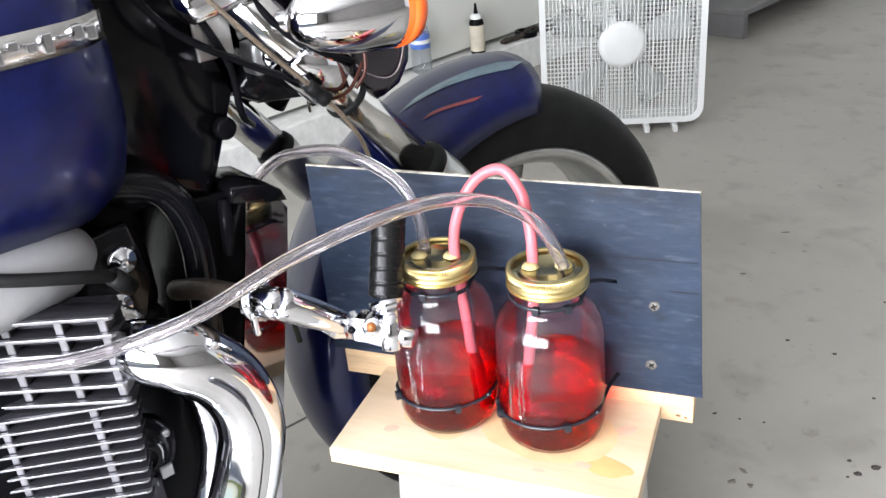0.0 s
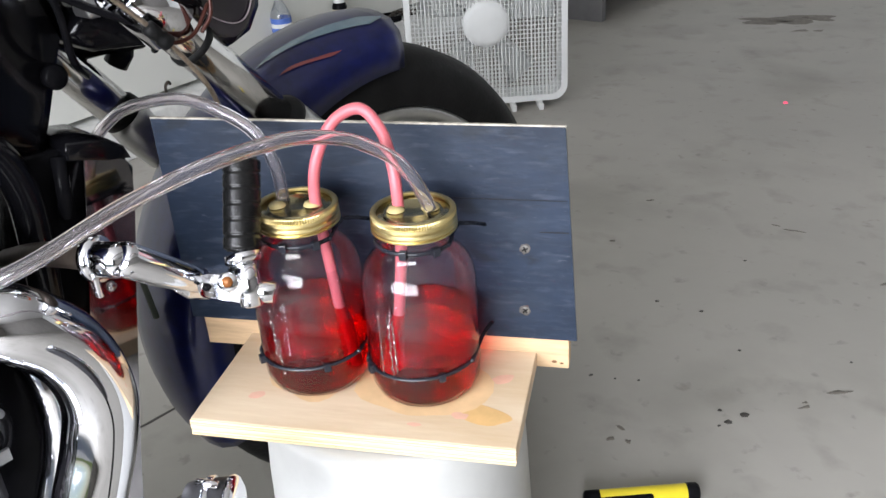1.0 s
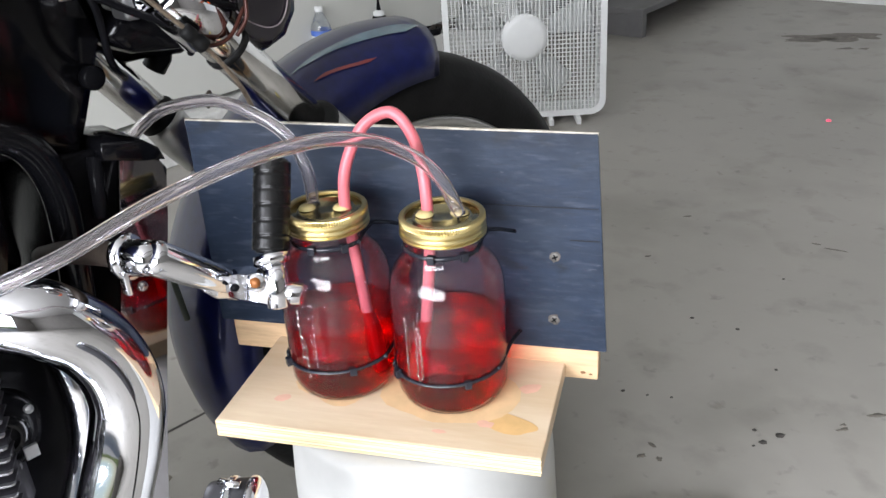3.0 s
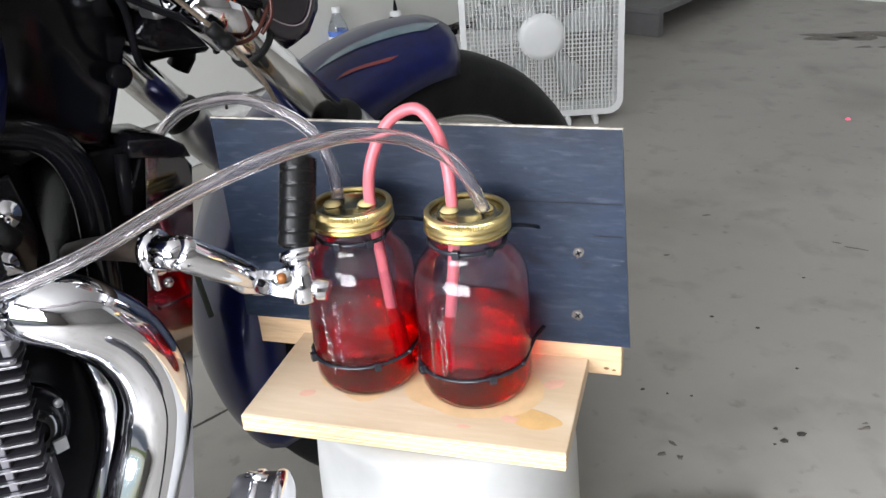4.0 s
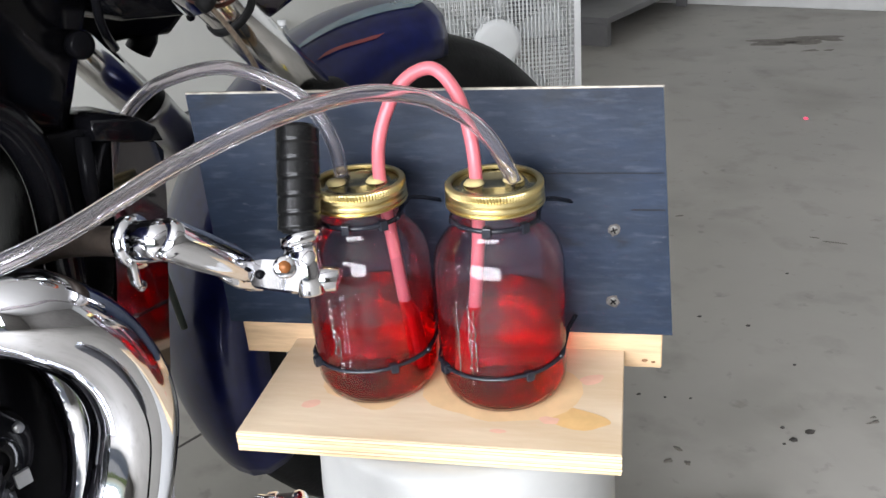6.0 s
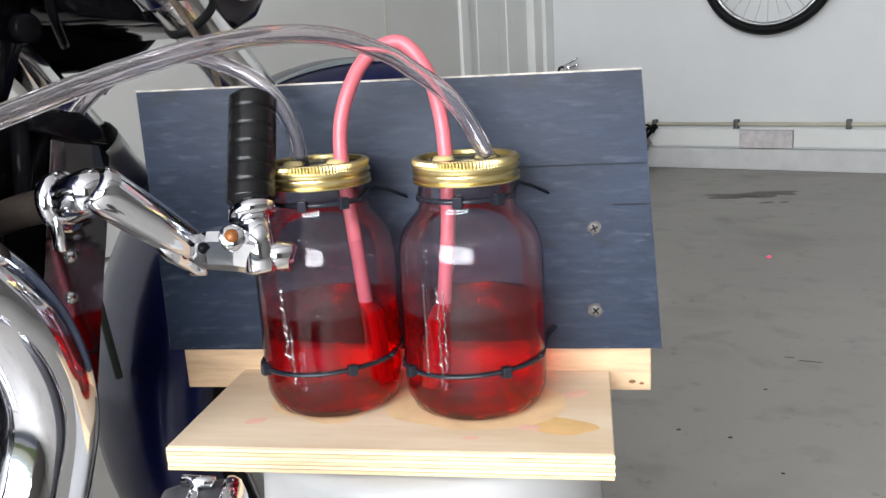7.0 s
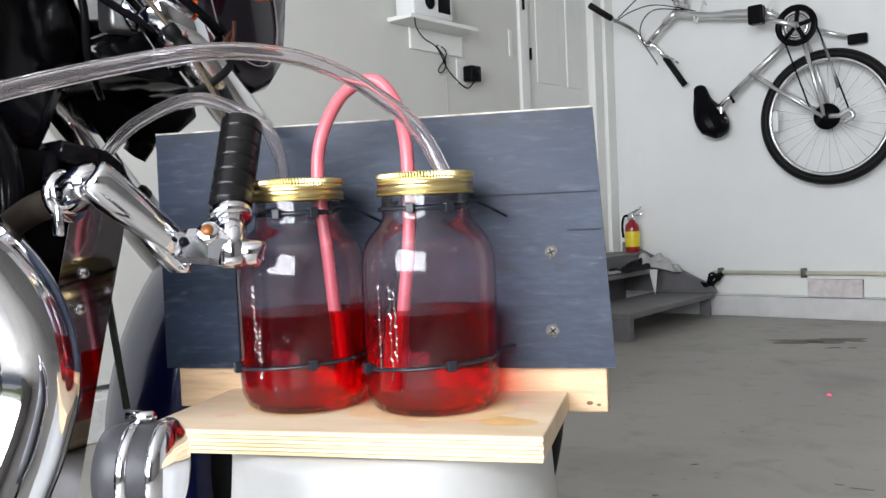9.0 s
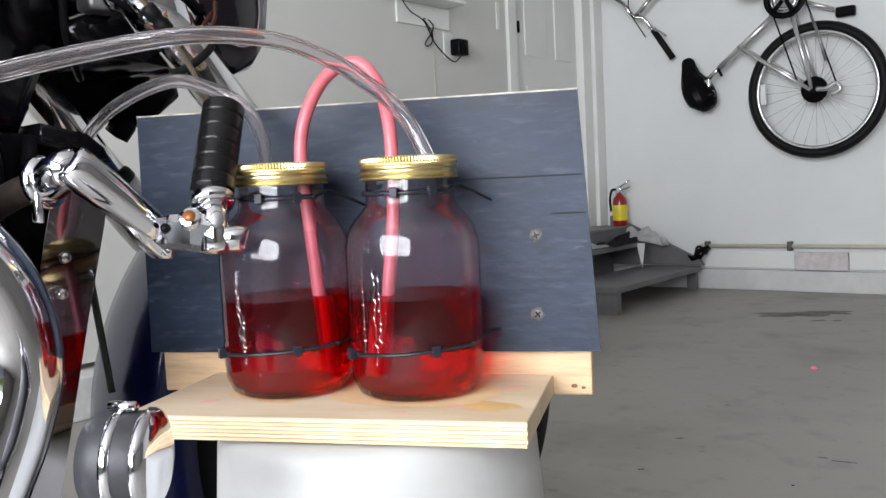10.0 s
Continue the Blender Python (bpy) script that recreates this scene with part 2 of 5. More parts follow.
def prism(outline, lo, hi, axis="y", bm=None, bevel=0.0):
    """An outline in the plane across the axis, given depth from lo to hi."""
    out = bm or bmesh.new()
    put = {"y": lambda a, b, d: (a, d, b), "x": lambda a, b, d: (d, a, b), "z": lambda a, b, d: (a, b, d)}[axis]
    f0 = [out.verts.new(put(a, b, lo)) for a, b in outline]
    f1 = [out.verts.new(put(a, b, hi)) for a, b in outline]
    k = len(outline)
    fs = [out.faces.new(f0), out.faces.new(f1[::-1])]
    for i in range(k):
        fs.append(out.faces.new((f0[i], f1[i], f1[(i + 1) % k], f0[(i + 1) % k])))
    if bevel:
        es = list({e for f in fs[:2] for e in f.edges})
        bmesh.ops.bevel(out, geom=es, offset=bevel, segments=2, affect="EDGES", profile=0.5)
    return out


# ---- the garage ----
def floor_material():
    m = mat("stained_concrete_floor", (0.33, 0.315, 0.285), 0.5, 0, 0.1, 1.1, bump=0.12, bscale=90, rvar=0.12)
    nt = m.node_tree
    b = nt.nodes["Principled BSDF"]
    base = b.inputs["Base Color"].links[0].from_socket
    tc = nt.nodes["Texture Coordinate"]
    for scale, lo, hi, col, fac in ((2.3, 0.52, 0.75, (0.16, 0.15, 0.13), 0.5), (26.0, 0.63, 0.74, (0.1, 0.09, 0.08), 0.4), (9.0, 0.56, 0.74, (0.15, 0.14, 0.12), 0.4)):
        nz = nt.nodes.new("ShaderNodeTexNoise")
        nz.inputs["Scale"].default_value, nz.inputs["Detail"].default_value = scale, 8
        nt.links.new(tc.outputs["Object"], nz.inputs["Vector"])
        mr = nt.nodes.new("ShaderNodeMapRange")
        mr.inputs["From Min"].default_value, mr.inputs["From Max"].default_value, mr.inputs["To Max"].default_value = lo, hi, fac
        nt.links.new(nz.outputs["Fac"], mr.inputs["Value"])
        mx = nt.nodes.new("ShaderNodeMix")
        mx.data_type = "RGBA"
        mx.inputs[7].default_value = (*col, 1)
        nt.links.new(mr.outputs[0], mx.inputs[0])
        nt.links.new(base, mx.inputs[6])
        base = mx.outputs[2]
    nt.links.new(base, b.inputs["Base Color"])
    return m


FLOORMAT = floor_material()
W, D, HGT, LEDGE = 6.2, 6.8, 2.6, 0.125
solo("floor", box((-0.3, -D - 0.2, -0.12), (W + 0.2, 0.2, 0)), FLOORMAT, G, "stained grey concrete garage floor", "floor", kind="structure", smooth=False)
solo("ground", box((-200, -200, -0.4), (200, 200, -0.13)), GRASS, G, "green lawn outside the garage", "ground", kind="structure", smooth=False)
solo("driveway", box((0.3, -16, -0.128), (W - 0.2, -D - 0.2, -0.02)), DRIVE, G, "pale concrete driveway outside the garage", "driveway", kind="structure", smooth=False)
DOOR0, DOOR1, DOORH = -0.93, -0.08, 2.05
bm = box((-0.15, -D, LEDGE + 0.02), (0, DOOR0, HGT))
box((-0.15, DOOR1, LEDGE + 0.02), (0, 0.0, HGT), bm=bm)
box((-0.15, DOOR0, DOORH + 0.36), (0, DOOR1, HGT), bm=bm)
solo("wall_west", bm, DIMMEDWHITE, G, "plain white painted drywall of the garage", "wall", kind="structure", smooth=False)
solo("wall_north", box((-0.15, 0, 0.1), (W + 0.1, 0.15, HGT)), WALLPAINT, G, "plain white painted drywall with a bicycle hung on it", "wall", kind="structure", smooth=False)
# East and south walls stay out of view; their grey holds back bounced light.
solo("wall_east", box((W, -D, 0), (W + 0.15, 0, HGT)), UNSEENGREY, G, "unseen garage side wall, greyed to cut fill light", "wall", kind="structure", smooth=False)
bm = box((-0.15, -D - 0.15, 0), (1.1, -D, HGT))
box((3.9, -D - 0.15, 0), (W + 0.15, -D, HGT), bm=bm)
box((1.1, -D - 0.15, 2.2), (3.9, -D, HGT), bm=bm)
solo("wall_south", bm, UNSEENGREY, G, "unseen front wall round the garage door, greyed to cut fill light", "wall", kind="structure", smooth=False)
# Unseen ceiling, greyed down so that it bounces less light.
solo("ceiling", box((-0.15, -D - 0.15, HGT), (W + 0.15, 0.15, HGT + 0.1)), CEILPAINT, G, "unseen garage ceiling, greyed to cut fill light", "ceiling", kind="structure", smooth=False)
# concrete curb under the walls
solo("curb_north", box((0.0, -0.05, 0), (W, 0.0, 0.104), 0.004), PAINTEDCURB, G, "low white concrete curb under the wall", "curb", kind="structure", smooth=False)
solo("curb_west", box((-0.15, -D, 0), (0.09, -0.05, LEDGE), 0.006), CURB, G, "rough whitewashed concrete curb under the wall", "curb", kind="structure", smooth=False)


# ---- jar stand ----
st = thing("jar_shelf", K, "plywood shelf board with pale stained top and layered edges", "shelf")
TOP = 0.458
part("board", box((0, 0.0015, 0.4405), (0.312, 0.156, TOP), 0.0012), PINE, st, smooth=False)
LAY = 6
for i in range(LAY):
    z0 = 0.440 + i * (TOP - 0.4405) / LAY
    part("ply_layer", box((0.0003 * (i % 2), 0.0002 * (i % 3), z0 + 0.0004), (0.3115 + 0.0006 * (i % 2), 0.0016, z0 + (TOP - 0.4405) / LAY), 0), PLYLAYER if i % 2 else PLYDARK, st, smooth=False)
cl = thing("cleat", K, "raw pine cleat with dark knots behind the shelf", "cleat")
part("batten", box((-0.054, 0.1505, 0.4405), (0.345, 0.172, 0.50), 0.0015), PINEEND, cl, smooth=False)
KNOT = mat("dark_knot", (0.2, 0.1, 0.045), 0.7, 0, 0.4, 120)
for x, z, a_ in ((0.330, 0.4485, 0.0022), (0.3375, 0.447, 0.0015)):
    part("knot", spin([(0, 0.0006), (a_ * 0.7, 0.0005), (a_, 0.0)], 12), KNOT, cl, "dark wood knot", pose(x, 0.1503, z, 90, 0, 0) @ Matrix.Diagonal((1.3, 0.8, 1, 1)))
LEAN_BACK = math.degrees(math.atan2(0.0185, 0.217))


def stain_blue():
    """Blue stain on plywood: broad cloudy patches, fine long grain and scratches, gloss that varies with the grain."""
    m = mat("blue_stained_plywood", (0.012, 0.022, 0.044), 0.5, 0, 0.35, 6, col2=(0.004, 0.009, 0.02), bump=0.22, bscale=34, sxyz=(1.5, 3.6, 3.6), spec=0.32)
    nt = m.node_tree
    b = nt.nodes["Principled BSDF"]
    base = b.inputs["Base Color"].links[0].from_socket
    tc = nt.nodes["Texture Coordinate"]
    for sc, scale, lo, hi, col, fac in (((1, 5, 5), 34, 0.52, 0.76, (0.04, 0.056, 0.084), 0.32), ((0.7, 9, 9), 46, 0.6, 0.7, (0.006, 0.01, 0.018), 0.6), ((1.6, 8, 8), 17, 0.55, 0.72, (0.055, 0.068, 0.094), 0.42), ((1, 3, 3), 60, 0.66, 0.72, (0.08, 0.09, 0.11), 0.35), ((2.2, 5, 5), 8, 0.6, 0.68, (0.006, 0.009, 0.014), 0.7), ((1, 1.6, 1.6), 9, 0.55, 0.75, (0.026, 0.037, 0.056), 0.5)):
        mp = nt.nodes.new("ShaderNodeMapping")
        mp.inputs["Scale"].default_value = sc
        nt.links.new(tc.outputs["Object"], mp.inputs[0])
        nz = nt.nodes.new("ShaderNodeTexNoise")
        nz.inputs["Scale"].default_value, nz.inputs["Detail"].default_value = scale, 7
        nt.links.new(mp.outputs[0], nz.inputs["Vector"])
        mr = nt.nodes.new("ShaderNodeMapRange")
        mr.inputs["From Min"].default_value, mr.inputs["From Max"].default_value, mr.inputs["To Max"].default_value = lo, hi, fac
        nt.links.new(nz.outputs["Fac"], mr.inputs["Value"])
        mx = nt.nodes.new("ShaderNodeMix")
        mx.data_type = "RGBA"
        mx.inputs[7].default_value = (*col, 1)
        nt.links.new(mr.outputs[0], mx.inputs[0])
        nt.links.new(base, mx.inputs[6])
        base = mx.outputs[2]
    nt.links.new(base, b.inputs["Base Color"])
    rr = nt.nodes.new("ShaderNodeMapRange")
    rr.inputs["To Min"].default_value, rr.inputs["To Max"].default_value = 0.38, 0.6
    nt.links.new(nz.outputs["Fac"], rr.inputs["Value"])
    nt.links.new(rr.outputs[0], b.inputs["Roughness"])
    return m


BLUEWOOD = stain_blue()
bpanel = thing("back_panel", K @ pose(-0.069, 0.1445, 0.478, -LEAN_BACK), "dark blue stained plywood panel standing behind the jars", "panel")
part("panel_face", prism([(0.006, 0), (0.422, 0.001), (0.4085, 0.2185), (-0.004, 0.221)], 0, 0.0052), BLUEWOOD, bpanel, smooth=False)


EMBOSSED = (((239, 0.036, 0.104, 0.5), (251, 0.03, 0.104, 1.5), (256, 0.045, 0.1, 1.1)), ((249, 0.05, 0.104, 1.9), (254, 0.03, 0.07, 1.0)))


def jar(x, y, label):
    J = K @ pose(x, y, TOP)
    j = thing("mason_jar", J, label, "jar", "jars on the shelf")
    outer = [(0.0, 0.003), (0.030, 0.0025), (0.041, 0.0), (0.048, 0.004), (0.0525, 0.014), (0.0535, 0.028), (0.0535, 0.108), (0.0532, 0.117), (0.0518, 0.1255), (0.0488, 0.134), (0.0445, 0.1405), (0.0396, 0.1455), (0.0362, 0.1495), (0.0352, 0.154), (0.0352, 0.172)]
    part("glass", spin(outer, 64), GLASS, j, "clear glass jar with embossed front")
    lev = 0.078
    liq = [(0.0, 0.0045), (0.040, 0.004), (0.047, 0.008), (0.0508, 0.016), (0.0518, 0.028), (0.0518, lev), (0.0, lev)]
    part("fluid_film", spin([(0.0522, lev + 0.001), (0.0522, 0.108), (0.0518, 0.1175), (0.0504, 0.125), (0.0474, 0.133)], 48), FILM, j, "pinkish residue film inside the glass")
    part("fluid", spin(liq, 64), LIQUID, j, "clear red fluid filling under half of the jar")
    for off, z0, z1, amp in EMBOSSED[len(label) % 2]:
        pts = []
        for k in range(31):
            a = radians(off + amp * 2.4 * noise.noise((k * 0.62, off, 1.7)))
            pts.append((0.0537 * math.cos(a), 0.0537 * math.sin(a), z0 + (z1 - z0) * k / 30 + 0.002 * noise.noise((k * 0.9, 4.2, off))))
        part("embossing", sweep(smooth_path(pts, 3), 0.0008, 6), EMBOSS, j, "raised glass relief")
    part("lid", spin([(0.0, 0.1838), (0.0235, 0.1838), (0.0245, 0.1848), (0.0262, 0.1848), (0.0272, 0.1836), (0.0345, 0.1836)], 72), LIDDISC, j, "flat dull gold lid disc")
    n = 200
    prof = [(0.0332, 0.1838), (0.0332, 0.1862), (0.0338, 0.1870), (0.0352, 0.1873), (0.0371, 0.1870), (0.0384, 0.1858), (0.0386, 0.1828), (0.0376, 0.1815), (0.0377, 0.180), (0.0387, 0.1785), (0.0387, 0.177), (0.0375, 0.1752), (0.0377, 0.174), (0.0389, 0.1722), (0.0386, 0.1705), (0.0378, 0.169), (0.0391, 0.1682), (0.0389, 0.1670), (0.0372, 0.1675)]
    bm = spin([(r_, 0.1874 - (0.1874 - z_) * 0.87) for r_, z_ in prof], n)
    for v in bm.verts:
        r = math.hypot(v.co.x, v.co.y)
        if 0.1822 < v.co.z < 0.1868 and r > 0.0375:
            k = round(math.atan2(v.co.y, v.co.x) / (2 * math.pi) * n)
            if k % 2:
                v.co.x, v.co.y = v.co.x * 0.978, v.co.y * 0.978
    part("screw_band", bm, BRASS, j, "knurled gold screw band", None, False)
    return j


jar(0.2115, 0.091, "glass canning jar of red fluid with gold lid")
jar(0.1005, 0.093, "glass canning jar of red fluid, gold lid, beside foot peg")
# bucket
bk = thing("bucket", K @ pose(0.168, 0.112, 0), "upturned white plastic bucket carrying the shelf", "bucket")
part("shell", spin([(0.0, 0.4385), (0.118, 0.4385), (0.127, 0.4365), (0.1315, 0.430), (0.1365, 0.36), (0.148, 0.05), (0.15, 0.0)], 64), BUCKETWHITE, bk)
part("rim", spin([(0.1495, 0.06), (0.155, 0.058), (0.155, 0.04), (0.1505, 0.038)], 64), BUCKETWHITE, bk)

# ---- tubes ----
def tube(pts, r, material, label, name="hose"):
    h = thing(name, Matrix(), label, "hose", "hoses at the jars")
    line = smooth_path(pts, 8)
    if material is not VINYL:
        part("hose_wall", sweep(line, r, 18, caps=False), material, h)
        return h
    bm = bmesh.new()
    outer_ = sweep(line, r, 20, caps=False)
    inner_ = sweep(line, r * 0.6, 20, caps=False)
    rims = []
    for src in (outer_, inner_):
        vs = [bm.verts.new(v.co) for v in src.verts]
        bm.verts.index_update()
        src.verts.index_update()
        for f in src.faces:
            bm.faces.new([vs[v.index] for v in f.verts])
        rims.append(vs)
        src.free()
    for base in (0, len(rims[0]) - 20):
        for i in range(20):
            k = (i + 1) % 20
            bm.faces.new((rims[0][base + i], rims[0][base + k], rims[1][base + k], rims[1][base + i]))
    part("hose_wall", bm, VINYL, h)
    return h


tube([(0.138, 0.796, 0.642), (0.125, 0.803, 0.67), (0.109, 0.803, 0.691), (0.088, 0.797, 0.707), (0.068, 0.785, 0.720), (0.029, 0.759, 0.733), (-0.024, 0.724, 0.733), (-0.089, 0.690, 0.718), (-0.15, 0.65, 0.697), (-0.203, 0.635, 0.682), (-0.2475, 0.6175, 0.678), (-0.302, 0.607, 0.6785), (-0.37, 0.59, 0.68), (-0.47, 0.56, 0.68)], 0.0062, VINYL, "clear vinyl hose looping from a jar lid")
tube([(0.004, 0.843, 0.642), (-0.001, 0.862, 0.668), (-0.016, 0.88, 0.695), (-0.043, 0.893, 0.714), (-0.088, 0.915, 0.7265), (-0.145, 0.95, 0.712), (-0.18, 0.972, 0.69), (-0.21, 0.99, 0.66)], 0.0062, VINYL, "clear vinyl hose arching from a jar lid")
tube([(0.048, 0.82, 0.475), (0.044, 0.824, 0.53), (0.038, 0.829, 0.6), (0.034, 0.832, 0.65), (0.04, 0.836, 0.685), (0.058, 0.841, 0.716), (0.083, 0.840, 0.7265), (0.1, 0.83, 0.708), (0.107, 0.818, 0.68), (0.109, 0.810, 0.65), (0.108, 0.805, 0.6), (0.1, 0.80, 0.53), (0.095, 0.80, 0.475)], 0.0054, PINK, "pink fluid-stained hose joining both jars")

# ---- motorcycle ----
bike = thing("motorcycle", M, "dark blue cruiser motorcycle with chrome parts and black frame", "motorcycle")
WR = 0.334
RY = lambda u, r, z: Vector((u, -r, z))      # forward, to the right, up
turn_y = Matrix.Rotation(radians(90), 4, "X")
wheel = part("front_wheel", spin([(0.245, 0.052), (0.252, 0.06), (0.262, 0.062), (0.285, 0.066), (0.305, 0.062), (0.322, 0.05), (0.331, 0.03), (0.334, 0.0), (0.331, -0.03), (0.322, -0.05), (0.305, -0.062), (0.285, -0.066), (0.262, -0.062), (0.245, -0.052)], 96, closed=True), RUBBER, bike, "black front tyre", Matrix.Translation((0.012, -0.004, WR)) @ pose(0, 0, 0, 0, 0, -6) @ turn_y)
part("rim", spin([(0.25, 0.056), (0.253, 0.06), (0.246, 0.063), (0.236, 0.058), (0.225, 0.04), (0.222, 0.0), (0.225, -0.04), (0.236, -0.058), (0.25, -0.056)], 96), ALLOY, wheel, "grey cast alloy rim")
bm = spin([(0.0, 0.07), (0.03, 0.07), (0.045, 0.05), (0.05, 0.02), (0.05, -0.05), (0.0, -0.05)], 32)
part("hub", bm, ALLOY, wheel)
for k in range(5):
    a = 2 * math.pi * (k + 0.25) / 5
    d = Vector((math.cos(a), math.sin(a), 0))
    q = Vector((-d.y, d.x, 0))
    for s in (-1, 1):
        bm = sweep([d * 0.04 + q * 0.014 * s, d * 0.13 + q * 0.02 * s, d * 0.228 + q * 0.04 * s], [1, 1, 1], section=[(0.011, -0.016), (0.011, 0.016), (-0.011, 0.016), (-0.011, -0.016)])
        part("spoke", bm, ALLOY, wheel)


def arc_shell(r0, a0, a1, sec, n=40, close=True):
    """A fender: a section of (radius offset, sideways) carried round the axle from angle a0 to a1 (degrees; 90 is up, 180 is to the rear)."""
    bm = bmesh.new()
    rings = []
    for i in range(n + 1):
        a = radians(a0 + (a1 - a0) * i / n)
        e = math.sin(math.pi * i / n) ** 0.25
        rings.append([bm.verts.new(((r0 + dr) * math.cos(a), y * (0.86 + 0.14 * e), WR + (r0 + dr) * math.sin(a))) for dr, y in sec])
    k = len(sec)
    for a, b in zip(rings, rings[1:]):
        for i in range(k - (0 if close else 1)):
            bm.faces.new((a[i], a[(i + 1) % k], b[(i + 1) % k], b[i]))
    if close:
        bm.faces.new(rings[0]), bm.faces.new(rings[-1][::-1])
    return bm


SEC = [(-0.055, 0.088), (-0.03, 0.087), (-0.008, 0.077), (0.006, 0.055), (0.012, 0.025), (0.013, 0.0), (0.012, -0.025), (0.006, -0.055), (-0.008, -0.077), (-0.03, -0.087), (-0.055, -0.088)]
SEC2 = SEC + [(d - 0.003 if abs(y) < 0.07 else d, y * 0.96) for d, y in SEC[::-1]]
fender = part("front_fender", arc_shell(0.352, 84, 205, SEC2), BLUE, bike, "dark blue lacquered front fender", Matrix.Translation((0.018, -0.004, 0.014)) @ pose(0, 0, 0, 0, 0, -6))

# pale flame strokes and a red pinstripe on the fender
def stroke(a0, a1, ya, yb, wa, wb, lift=0.0012, n=30):
    """A painted stroke on the fender's skin: middle runs sideways from ya to yb, width from wa to wb, with pointed ends."""
    def skin(y):
        s = sorted(SEC, key=lambda p: p[1])
        for (d0, y0), (d1, y1) in zip(s, s[1:]):
            if y0 <= y <= y1:
                return d0 + (d1 - d0) * (y - y0) / (y1 - y0)
        return -0.03
    bm = bmesh.new()
    rows_ = []
    for i in range(n + 1):
        k = i / n
        a = radians(a0 + (a1 - a0) * k)
        w = (wa + (wb - wa) * k) * min(1, 6 * k, 6 * (1 - k) + 0.05)
        mid = ya + (yb - ya) * (3 * k * k - 2 * k ** 3)
        e = (math.sin(math.pi * (84 - (a0 + (a1 - a0) * k)) / (84 - 205)) ** 2) ** 0.125
        row = []
        for j in range(5):
            y = max(-0.085, min(0.085, mid + w * (j / 4 - 0.5)))
            rr = FR0 + skin(y) + lift
            row.append(bm.verts.new((rr * math.cos(a), y * (0.86 + 0.14 * e) * (1 + 0.012), WR + rr * math.sin(a))))
        rows_.append(row)
    for a, b in zip(rows_, rows_[1:]):
        for j in range(4):
            bm.faces.new((a[j], a[j + 1], b[j + 1], b[j]))
    return bm


FR0 = 0.352
part("flame_stroke", stroke(85.5, 116, -0.046, -0.014, 0.03, 0.008), PALEBLUE, fender, "pale blue painted flame")
part("pinstripe", stroke(101, 115, -0.074, -0.055, 0.005, 0.004, 0.0016), REDPAINT, fender, "thin red painted stripe")
part("fender_stay", rod((0.06, 0.092, WR + 0.28), (-0.05, 0.11, WR + 0.02), 0.006, 8), CHROME, fender)

# forks
for r, a, b, seal in ((0.11, (-0.19, 0.636), (-0.43, 0.92), 0.0), (-0.11, (-0.263, 0.629), (-0.43, 0.85), -0.005)):
    p0, p1 = RY(a[0], r, a[1]), RY(b[0], r, b[1])
    ax = (p1 - p0).normalized()
    fk = part("fork_tube", rod(p0 - ax * 0.03, p1, 0.0235, 32), FORKCHROME, bike, "worn chrome fork tube")
    part("slider", sweep(smooth_path([RY(0.0, r, 0.33), RY(-0.09, r, 0.47), p0 - ax * 0.06, p0 + ax * 0.012], 5), [0.03] * 11 + [0.033 if r > 0 else 0.028] * 5, 28), ALLOY, fk, "grey alloy fork slider")
    part("dust_seal", sweep([p0 + ax * 0.008, p0 + ax * 0.011, p0 + ax * 0.02, p0 + ax * 0.024], [0.03, 0.0338, 0.032, 0.0245] if r > 0 else [0.026, 0.0285, 0.0275, 0.0245], 28), RUBBER, fk, "black rubber dust seal")
    part("clamp_band", sweep([p0 + ax * 0.157, p0 + ax * 0.158, p0 + ax * 0.164, p0 + ax * 0.165], [0.024, 0.0258, 0.0258, 0.024], 28), RUBBER, fk, "black clamp band")
    part("upper_shroud", sweep([p0 + ax * 0.19, p0 + ax * 0.193, p0 + ax * 0.25, p0 + ax * 0.253], [0.026, 0.031, 0.031, 0.027], 28), CHROME, fk, "chrome fork clamp")
part("axle", rod((0, -0.14, WR), (0, 0.14, WR), 0.011, 16), CHROME, bike)

# steering head, lower yoke and the dark cover behind the forks
part("lower_yoke", prism([(-0.40, 0.785), (-0.36, 0.81), (-0.26, 0.79), (-0.245, 0.772), (-0.27, 0.755), (-0.31, 0.757), (-0.37, 0.762)], -0.065, 0.145, bevel=0.012), BLACK, bike, "black lower fork yoke")
yk = part("yoke_cover", prism([(-0.345, 0.725), (-0.36, 0.78), (-0.34, 0.85), (-0.25, 0.86), (-0.19, 0.80), (-0.18, 0.745), (-0.225, 0.71), (-0.26, 0.715), (-0.30, 0.715)], 0.09, 0.15, bevel=0.015), BLACKPLASTIC, bike, "black plastic cover under the steering head")
part("knob", spin([(0, 0.016), (0.012, 0.014), (0.015, 0.006), (0.015, -0.012), (0, -0.014)], 16), BLACKPLASTIC, yk, "", pose(-0.255, 0.11, 0.708, 20, 30, 0))
part("knob", spin([(0, 0.014), (0.008, 0.012), (0.01, 0.004), (0.01, -0.01), (0, -0.012)], 16), BLACKPLASTIC, yk, "", pose(-0.262, -0.1, 0.733, 20, 30, 0))
part("pivot_boss", spin([(0, 0.02), (0.009, 0.02), (0.012, 0.017), (0.0125, 0), (0, 0)], 24), BLACKPLASTIC, bike, "", pose(-0.424, -0.06, 0.754, 90, 0, 0))
part("steering_head", rod((-0.392, 0, 0.785), (-0.46, 0, 0.95), 0.032, 24), BLACK, bike)
